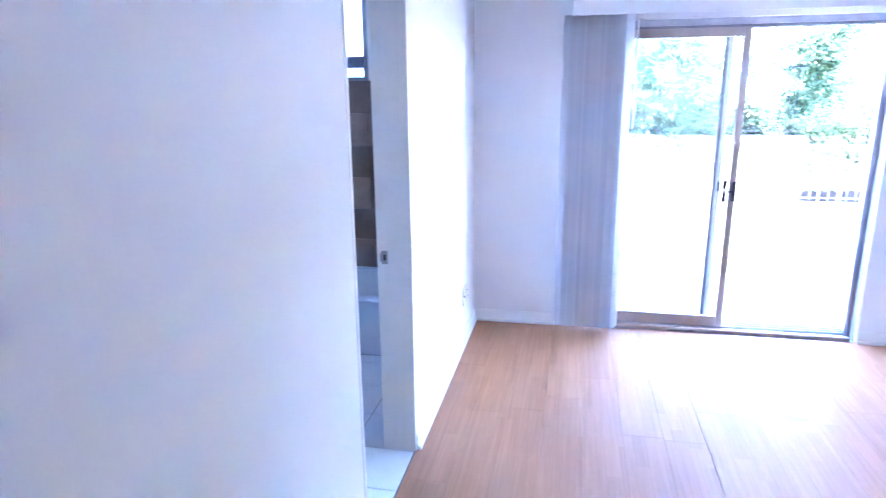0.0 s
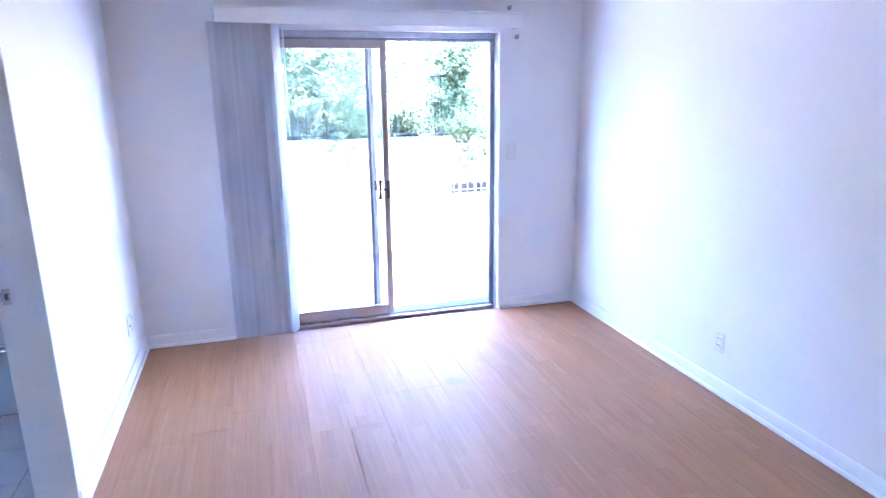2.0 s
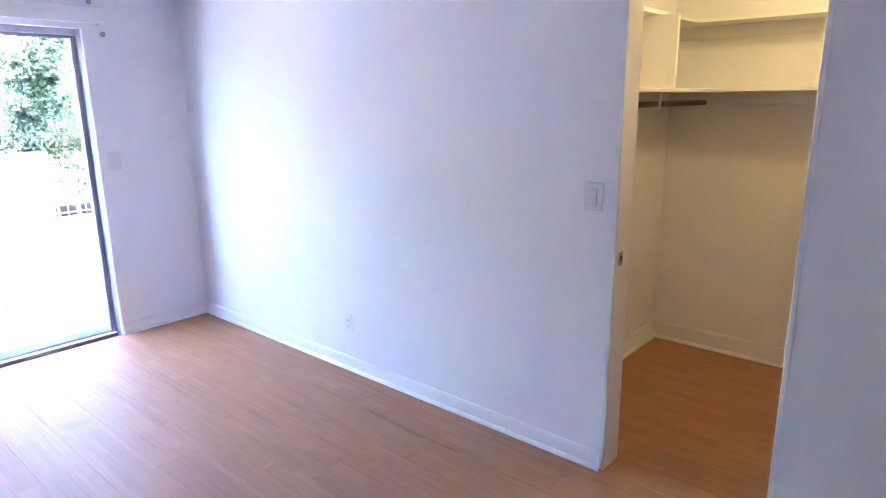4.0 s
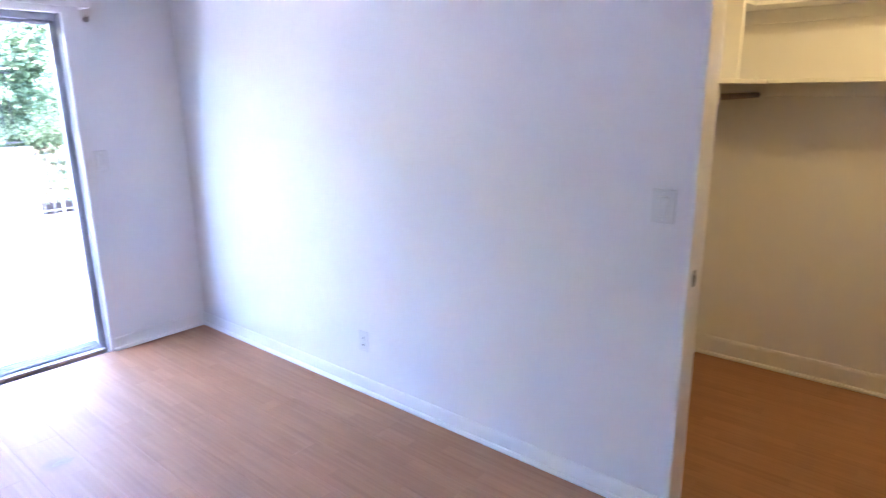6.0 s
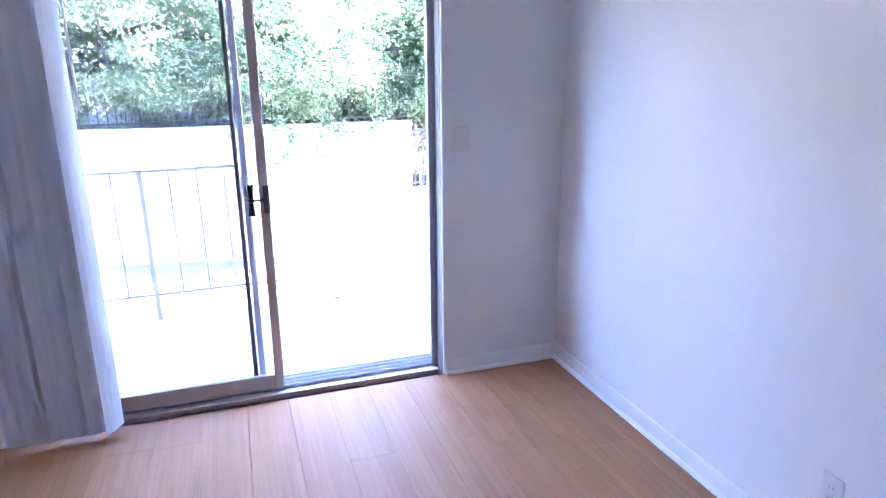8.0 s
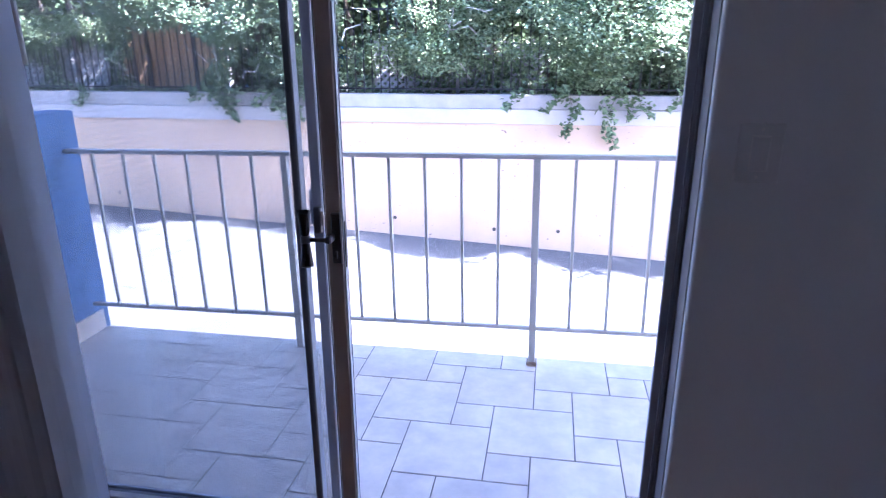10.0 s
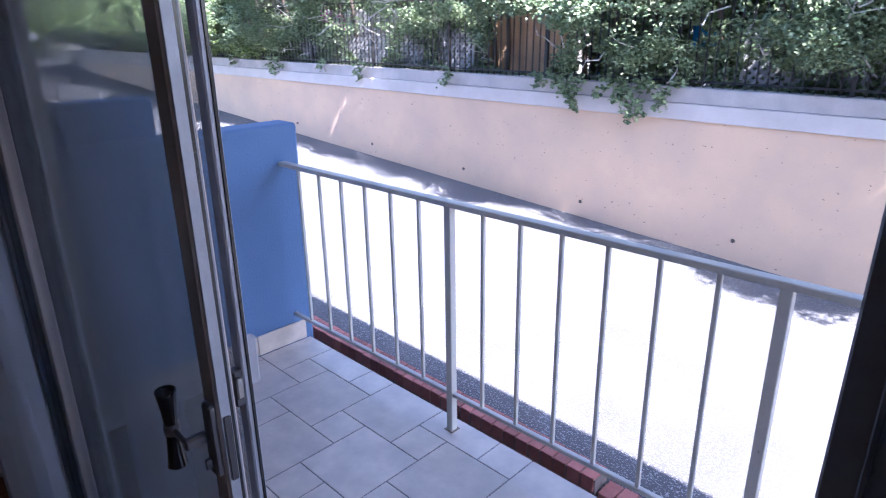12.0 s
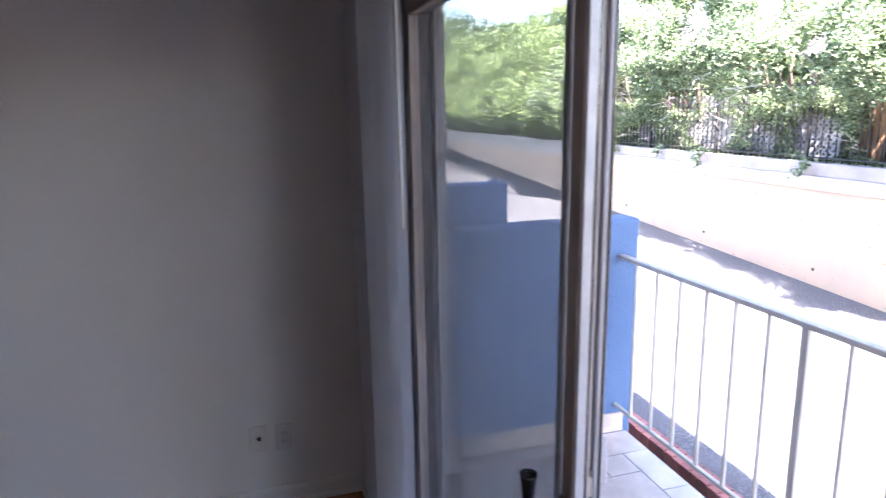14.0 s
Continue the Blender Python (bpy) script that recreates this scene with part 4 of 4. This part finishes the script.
def front_y(x, z):
    """How far the foliage reaches out over the wall."""
    n = noise.noise((x * 0.55, z * 0.7, 3.1)) * 0.40 + noise.noise((x * 1.7, z * 1.9, 8.7)) * 0.2
    full = lush(x)
    low = 0.08 + (0.45 + 0.95 * full) * min(max((z - 0.9) / (1.2 - 0.6 * full), 0), 1)
    high = (1.2 if x < -6.4 else 0.85) * (1 - full) + (1.40 - 0.42 * (z - 1.7)) * full
    out = low + (high - low) * min(max((z - 1.7) / 0.8, 0), 1)
    return YW + 0.15 - out - n * min(max((z - 0.85) / 0.5, 0.15), 1)


def shrub(cx, seed, top):
    r = np.random.default_rng(seed)
    near = cx > -14.5
    leaf = LEAF if near else LEAF_SUNLIT
    s = thing("hedge_shrub", (cx, YW + 0.55, 0.7), "dense leafy green shrub hanging over the iron fence", "shrub", "hedge along the retaining wall")
    for k in range(3):
        a = r.uniform(-0.5, 0.5)
        pts = [(cx + a, YW + 0.5, 0.6), (cx + a * 1.2 + r.uniform(-.1, .1), YW + 0.45, 1.3), (cx + a * 1.7 + r.uniform(-.2, .2), YW + 0.3, 2.2), (cx + a * 2.2, YW + 0.1, 3.2)]
        part("stem", tube(pts, [0.05, 0.04, 0.028, 0.01], 7), BARK, s, smooth=True)
    C, N, S = [], [], []
    many, small = (2.3, 0.66) if near else (1.0, 1.0)
    for k in range(185):
        x = cx + r.uniform(-1.25, 1.25)
        z = 1.0 + (top - 1.0) * r.uniform(0, 1) ** 1.25
        rad = r.uniform(0.11, 0.27)
        full = lush(x)
        c = np.array([x, front_y(x, z) + rad + r.uniform(-0.08, 0.38), z])
        thin = -0.26 if z > 2.4 else 0.02 - 0.24 * full
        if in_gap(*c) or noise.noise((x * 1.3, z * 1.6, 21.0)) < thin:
            continue
        m = int(150 * many * (rad / 0.24) ** 2)
        d = r.normal(size=(m, 3))
        d /= np.linalg.norm(d, axis=1, keepdims=True)
        p = c + d * rad * r.uniform(0.45, 1.12, (m, 1)) * np.array([1.25, 0.9, 0.8])
        keep = ~((p[:, 1] > YW - 0.03) & (p[:, 2] < 0.83) & (p[:, 1] < YW + 0.3))
        p, d = p[keep], d[keep]
        C.append(p)
        N.append(d * 0.65 + np.array([0.45, -0.28, 0.65]) * (0.40 + 1.25 * full) + r.normal(size=p.shape) * 0.42)
        S.append(r.uniform(0.045, 0.085, len(p)) * small)
    # loose sprigs that reach past the dense foliage
    for k in range(125):
        x, z = cx + r.uniform(-1.25, 1.25), r.uniform(1.05, top - 0.1)
        q = r.uniform(0.05, 0.13)
        full = lush(x)
        c = np.array([x, front_y(x, z) - r.uniform(-0.05, 0.10 + 0.26 * full), z])
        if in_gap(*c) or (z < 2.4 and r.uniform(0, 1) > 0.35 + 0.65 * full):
            continue
        p = c + r.normal(size=(int(24 * many), 3)) * q * np.array([1.2, 0.9, 0.8])
        C.append(p)
        N.append(r.normal(size=p.shape) * 0.5 + np.array([0.45, -0.35, 0.75]))
        S.append(r.uniform(0.05, 0.085, len(p)) * small)
    part("crown", leaf_mesh("crown", np.concatenate(C), np.concatenate(N), np.concatenate(S), leaf, r), None, s)
    m = 5200
    p = np.stack([cx + r.uniform(-1.3, 1.3, m), r.uniform(YW + 0.35, YW + 1.3, m), 1.5 + (top - 1.4) * r.uniform(0, 1, m)], 1)
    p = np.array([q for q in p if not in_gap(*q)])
    part("inner_foliage", leaf_mesh("inner_foliage", p, r.normal(size=p.shape) + np.array([0, 0, 0.6]), r.uniform(0.08, 0.14, len(p)), leaf, r), None, s)
    m = 2600
    p = np.stack([cx + r.uniform(-1.2, 1.2, m), YW + r.uniform(0.19, 0.55, m), 0.80 + 0.8 * r.uniform(0, 1, m) ** 1.4], 1)
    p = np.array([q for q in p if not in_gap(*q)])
    part("low_foliage", leaf_mesh("low_foliage", p, r.normal(size=p.shape) + np.array([0, -0.5, 0.6]), r.uniform(0.05, 0.10, len(p)), leaf, r), None, s)
    m = 5000
    p = np.stack([cx + r.uniform(-1.2, 1.2, m), YW + r.uniform(0.75, 1.5, m), 0.74 + 1.7 * r.uniform(0, 1, m)], 1)
    p = p[(np.abs(p[:, 0] + 6.95) > 0.85) & (np.abs(p[:, 0] + 4.4) > 0.2)]
    part("back_foliage", leaf_mesh("back_foliage", p, r.normal(size=p.shape) + np.array([0, -0.4, 0.6]), r.uniform(0.11, 0.19, len(p)), leaf, r), None, s)
    # bare twigs, most where the growth is thin
    for k in range(14):
        x, z = cx + r.uniform(-1.1, 1.1), r.uniform(1.0, 2.5)
        if k > 5 and lush(x) > 0.5:
            continue
        y = front_y(x, z)
        dx, dz = r.uniform(-.5, .5), r.uniform(-.25, .45)
        part("twig", tube([(x, y + 0.25, z), (x + dx * 0.4 + r.uniform(-.1, .1), y + 0.02, z + dz * 0.5), (x + dx * 0.8, y - 0.06, z + dz * 0.8 + r.uniform(-.1, .1)), (x + dx, y - 0.1, z + dz)], [0.010, 0.008, 0.006, 0.003], 5), RAIL, s, "pale bare twig")
    return s


shrubs = []
for i in range(16):
    shrubs.append(shrub(-25.4 + 2.0 * i, 100 + i, 3.7 + 0.6 * math.sin(i * 1.9)))


leafy_low = np.random.default_rng(77)
ls = thing("hedge_shrub", (2.9, YW + 0.6, -0.36), "green shrub hanging behind the low fence", "shrub", "hedge along the retaining wall")
part("stem", tube([(2.6, YW + 0.5, -0.4), (2.7, YW + 0.45, 0.5), (2.5, YW + 0.3, 1.4)], [0.05, 0.035, 0.015], 7), BARK, ls, smooth=True)
m = 9000
p = np.stack([leafy_low.uniform(1.3, 6.5, m), YW + 0.2 + 0.5 * leafy_low.uniform(0, 1, m), -0.2 + 1.9 * leafy_low.uniform(0, 1, m) ** 0.8], 1)
part("crown", leaf_mesh("crown", p, leafy_low.normal(size=p.shape) + np.array([0.1, -0.4, 0.6]), leafy_low.uniform(0.06, 0.11, m), LEAF, leafy_low), None, ls)


def vine(x, length, seed):
    """A trailing sprig over the cap of the wall."""
    r = np.random.default_rng(seed)
    sh = min(shrubs, key=lambda s: abs(s.location.x - x))
    n = max(8, int(length * 150))
    t = np.sort(r.uniform(0, 1, n))
    px = x + 0.10 * np.sin(t * 4 + seed) + r.normal(size=n) * 0.07 * (1.15 - 0.6 * t)
    p = np.stack([px, YW - 0.06 - 0.14 * r.uniform(0, 1, n), 0.92 - length * t + r.normal(size=n) * 0.02], 1)
    v = part("trailing_vine", leaf_mesh("trailing_vine", p, np.array([0.25, -0.5, 0.7]) + r.normal(size=(n, 3)) * 0.45, r.uniform(0.055, 0.095, n), LEAF, r), None, sh)
    part("tendril", tube([(x, YW + 0.05, 0.90), (x + 0.02, YW - 0.07, 0.86), (x + 0.08 * math.sin(2 + seed), YW - 0.065, 0.89 - length * 0.5), (x + 0.1 * math.sin(4 + seed), YW - 0.065, 0.91 - length)], 0.004, 5), BARK, v)


for i, (x, ln) in enumerate(((-0.14, 0.82), (0.22, 0.36), (0.0, 0.45), (-0.76, 0.66), (-0.95, 0.35), (-1.48, 0.32), (-4.61, 0.5), (-4.8, 0.58), (-4.45, 0.4), (-5.0, 0.36), (-5.2, 0.3), (-4.25, 0.3), (-5.6, 0.5), (-5.75, 0.4), (-5.9, 0.32), (-6.3, 0.22), 
                             (-8.19, 0.32), (-10.46, 0.34), (-11.6, 0.22), (-13.56, 0.38), (-13.3, 0.25), (-15.4, 0.28), (-17.2, 0.22), (0.68, 0.3))):
    vine(x, ln, i + 3)
# magenta blossoms in the hedge
r = np.random.default_rng(5)
for cx, cz in ((-10.8, 1.75), (-10.5, 1.62)):
    sh = min(shrubs, key=lambda s: abs(s.location.x - cx))
    m = 26
    p = np.stack([cx + r.normal(size=m) * 0.08, front_y(cx, cz) - 0.1 + r.normal(size=m) * 0.05, cz + r.normal(size=m) * 0.09], 1)
    part("blossom", leaf_mesh("blossom", p, r.normal(size=(m, 3)) + np.array([0, -0.5, 0.5]), r.uniform(0.03, 0.055, m), BLOOM, r), None, sh, "magenta blossom cluster")

# ---------------------------------------------------------------- neighbour's house
nh = thing("neighbour_house", (-8, 16, 0.6), "cream stucco house beyond the hedge", "house")
part("wall", box(-24, 8, 15, 22, 0.6, 6.0), CREAM, nh)
part("roof", box(-24.6, 8.6, 14.4, 22.6, 6.0, 6.35, 0.05), ROOF, nh)
for x in (-19, -13.5, -8, -2.5, 3):
    wv = part("window", box(x - 0.75, x + 0.75, 14.95, 15.02, 1.6, 3.0, 0.01), TRIM, nh)
    part("pane", box(x - 0.68, x + 0.68, 14.94, 14.948, 1.67, 2.93), CARGLASS, wv)

# ---------------------------------------------------------------- the street end
def leafy(name, label, category, blobs, count, size, seed, mat_, trunk=None, group=""):
    r = np.random.default_rng(seed)
    b0 = blobs[0]
    s = thing(name, (b0[0], b0[1], trunk[2] if trunk else b0[2] - b0[5]), label, category, group)
    if trunk:
        tx, ty, tz, th, tr = trunk
        part("trunk", tube([(tx, ty, tz - 0.3), (tx + 0.05, ty, tz + th * 0.5), (tx - 0.1, ty + 0.1, tz + th)], [tr, tr * 0.75, tr * 0.4], 9), BARK if tr < 0.3 else LATTICE, s, smooth=True)
        for k in range(4):
            a = k * 1.6 + seed
            part("limb", tube([(tx, ty, tz + th * 0.6), (tx + math.cos(a) * 0.9, ty + math.sin(a) * 0.9, tz + th * 0.95), (tx + math.cos(a) * 1.8, ty + math.sin(a) * 1.8, tz + th * 1.25)], [tr * 0.5, tr * 0.3, 0.03], 6), BARK, s, smooth=True)
    C, N = [], []
    per = count // len(blobs)
    for bx, by, bz, rx, ry, rz in blobs:
        d = r.normal(size=(per, 3))
        d /= np.linalg.norm(d, axis=1, keepdims=True)
        wob = 1 + 0.22 * np.sin(d[:, :1] * 7 + seed) * np.cos(d[:, 2:] * 6 + bx)
        C.append(np.array([bx, by, bz]) + d * r.uniform(0.55, 1.05, (per, 1)) * wob * np.array([rx, ry, rz]))
        N.append(d + np.array([0, 0, 0.5]) + r.normal(size=d.shape) * 0.5)
    c = np.concatenate(C)
    part("crown", leaf_mesh("crown", c, np.concatenate(N), r.uniform(0.7, 1.3, len(c)) * size, mat_, r), None, s)
    return s


# Shrub added out of view to keep the sun off the low fence.
leafy("shade_shrub", "tall leafy shrub added out of view to shade the low fence", "shrub", [(3.3, YW + 0.75, 2.0, 1.0, 0.7, 1.4), (4.7, YW + 0.75, 2.1, 1.1, 0.7, 1.5)], 12000, 0.12, 61, LEAF, (3.8, YW + 0.75, -0.42, 2.2, 0.09))
leafy("round_bush", "dark round bush at the end of the retaining wall", "bush", [(-27.6, 8.9, 0.5, 1.0, 0.8, 1.0), (-28.6, 9.4, 0.4, 0.9, 0.8, 0.9)], 5000, 0.09, 11, LEAF)
for i in range(4):
    leafy("low_hedge", "low clipped green hedge beside the driveway", "hedge", [(-28.9 - 2.2 * i, 8.3, 0.25 + 0.1 * i, 1.2, 0.5, 0.42)], 2600, 0.08, 20 + i, LEAF_Y, group="low hedges")
rt = random.Random(3)
for i, (x, y, h) in enumerate(((-47, 2, 5.2), (-46, 8.6, 5.0), (-48, 14, 5.6), (-45, 19, 5.0), (-50, -5, 5.5), (-35, 13.5, 4.2), (-30, 12, 4.0), (-40, 24, 5.5), (-52, 9, 6.5))):
    gz = 0.55
    blobs = [(x + rt.uniform(-1.5, 1.5), y + rt.uniform(-2.2, 2.2), gz + h * rt.uniform(0.7, 1.25), rt.uniform(1.4, 2.2), rt.uniform(1.6, 2.4), rt.uniform(1.1, 1.8)) for _ in range(7)]
    leafy("street_tree", "leafy street tree beyond the driveway", "tree", blobs, 7000, 0.2, 40 + i, LEAF_Y if i % 2 else LEAF, (x, y, gz, h * 0.75, 0.16 if i != 1 else 0.32), "street trees")
struct("backdrop_hedge", box(-60, -56, -40, 60, 0, 6), LEAF, "distant green hedge across the street")


def car(cx, cy, z, label, paint):
    """A saloon parked along the street, long side across the drive's line of sight."""
    c = thing("parked_car", (cx, cy, z), label, "car", "parked cars")
    prof = [(-2.15, 0.35), (-2.2, 0.62), (-2.05, 0.82), (-1.2, 0.92), (-0.55, 1.38), (0.75, 1.42), (1.45, 0.98), (2.05, 0.90), (2.2, 0.6), (2.15, 0.35)]
    bm = bmesh.new()
    rows = []
    for w_, inset in ((-0.86, 1), (-0.80, 0), (0.80, 0), (0.86, 1)):
        rows.append([bm.verts.new((cx + (w_ * (0.82 if zz > 1.2 else 1.0)), cy + yy * (0.97 if inset else 1), z + zz - (0.04 if inset and zz > 0.5 else 0))) for yy, zz in prof])
    for a, b_ in zip(rows, rows[1:]):
        for k in range(len(prof)):
            k2 = (k + 1) % len(prof)
            bm.faces.new((a[k], a[k2], b_[k2], b_[k]))
    bm.faces.new(rows[0][::-1])
    bm.faces.new(rows[-1])
    part("body", bm, paint, c)
    for s in (-1, 1):
        bm = bmesh.new()
        q = [(-0.95, 0.97), (-0.5, 1.30), (0.68, 1.33), (1.22, 0.99)]
        f = [bm.verts.new((cx + s * (0.87 if zz < 1.2 else 0.745), cy + yy, z + zz)) for yy, zz in q]
        bm.faces.new(f)
        bmesh.ops.solidify(bm, geom=bm.faces[:], thickness=0.01)
        part("side_window", bm, CARGLASS, c)
        for yy in (-1.35, 1.35):
            w1 = part("wheel", tube([(cx + s * 0.68, cy + yy, z + 0.32), (cx + s * 0.88, cy + yy, z + 0.32)], 0.32, 18), RUBBER, c)
            part("rim", tube([(cx + s * 0.87, cy + yy, z + 0.32), (cx + s * 0.89, cy + yy, z + 0.32)], 0.2, 14), STEEL, w1)
    return c


car(-41, 7.6, 0.53, "pale silver saloon car parked at the street", CARPAINT)
car(-41, 12.6, 0.53, "white saloon car parked at the street", CARPAINT)

# ---------------------------------------------------------------- floor boards, tiles (many small pieces last)
fl = tagged(new("floor"), label="reddish-brown three-strip laminate floor, worn and slightly shiny", kind="structure")
rp = random.Random(21)
x = XL
PW, PL = 0.1935, 1.21
while x < 1.69:
    x1 = min(x + PW, 1.70)
    if x < -0.001:
        x1 = min(x1, 0.0)
        spans = [(YB, 0.004)]
    elif x < 0.129:
        x1 = min(x1, 0.13)
        spans = [(CY0 + 0.02, CY1 - 0.02)]
    else:
        spans = [(-4.7, -2.90)]
    for s0, s1 in spans:
        y = s0 - rp.uniform(0.05, PL - 0.1)
        while y < s1:
            a, b = max(y, s0), min(y + PL, s1)
            if b - a > 0.02:
                part("floor_board", box(x + 0.0004, x1 - 0.0004, a + 0.0004, b - 0.0004, -0.012, 0.0, 0.0006), FLOOR, fl)
            y += PL
    x = x1
# a dull stain on the boards
stain_m = surface("floor_stain", (0.33, 0.19, 0.12), (0.28, 0.155, 0.10), 30, 120, 0.6, 0.1)
bm = bmesh.new()
rs = random.Random(2)
ringv = [bm.verts.new((-1.342 + 0.045 * math.cos(a * 0.45) * rs.uniform(0.6, 1.2), -1.131 + 0.03 * math.sin(a * 0.45) * rs.uniform(0.6, 1.2), 0.0008)) for a in range(14)]
bm.faces.new(ringv)
st = part("stain", bm, stain_m, fl, "small dull stain")

# balcony tiles: one large and one small square in turn
U = 0.159
OX, OY = -1.461, 0.451
for m in range(-16, 17):
    for n in range(-16, 17):
        for (du, dv, s) in ((0, 0, 2), (2, 0, 1)):
            i, j = 2 * m - n + du, m + 2 * n + dv
            x0, x1 = OX + i * U, OX + (i + s) * U
            y0, y1 = OY + j * U, OY + (j + s) * U
            x0, x1, y0, y1 = max(x0, BX_L), min(x1, BX_R), max(y0, 0.23), min(y1, BY_E + 0.005)
            if x1 - x0 < 0.02 or y1 - y0 < 0.02:
                continue
            bm = box(x0 + 0.0022, x1 - 0.0022, y0 + 0.0022, y1 - 0.0022, ZT - 0.012, ZT, 0.0012)
            part("tile", bm, TILE, bal)
struct("balcony_grout", box(BX_L, BX_R, 0.23, BY_E - 0.004, ZT - 0.0055, ZT - 0.002), GROUT, "dark grout between the balcony tiles")

# bathroom tiles
bf = struct("bathroom_floor", box(BX0, XL - 0.002, -2.7, 0, -0.014, -0.003), GROUT, "white square tile floor of the bathroom")
for i in range(8):
    for j in range(10):
        x0, y0 = XL - 0.004 - 0.305 * (i + 1), -2.7 + 0.305 * j
        if x0 + 0.3 > BX0 and y0 < -0.76 and (x0 + 0.3 < BX1 or y0 > BY0 - 0.3):
            x1 = x0 + 0.301
            y1 = min(y0 + 0.301, -0.765)
            part("tile", box(max(x0, BX0), x1, y0, y1, -0.006, 0.0, 0.001), BATHTILE, bf)
bt = struct("bathroom_tile_wall", box(BX0, BX1, -0.012, -0.001, 0.3, 1.72), MORTAR, "brown stone tile above the bathtub")
for j in range(6):
    for i in range(8):
        x0 = BX0 + 0.335 * i - (0.16 if j % 2 else 0)
        z0 = 0.36 + 0.228 * j
        a, b = max(x0, BX0), min(x0 + 0.331, BX1)
        if b - a > 0.02:
            part("tile", box(a, b, -0.024, -0.010, z0, min(z0 + 0.224, 1.72), 0.002), STONE, bt)
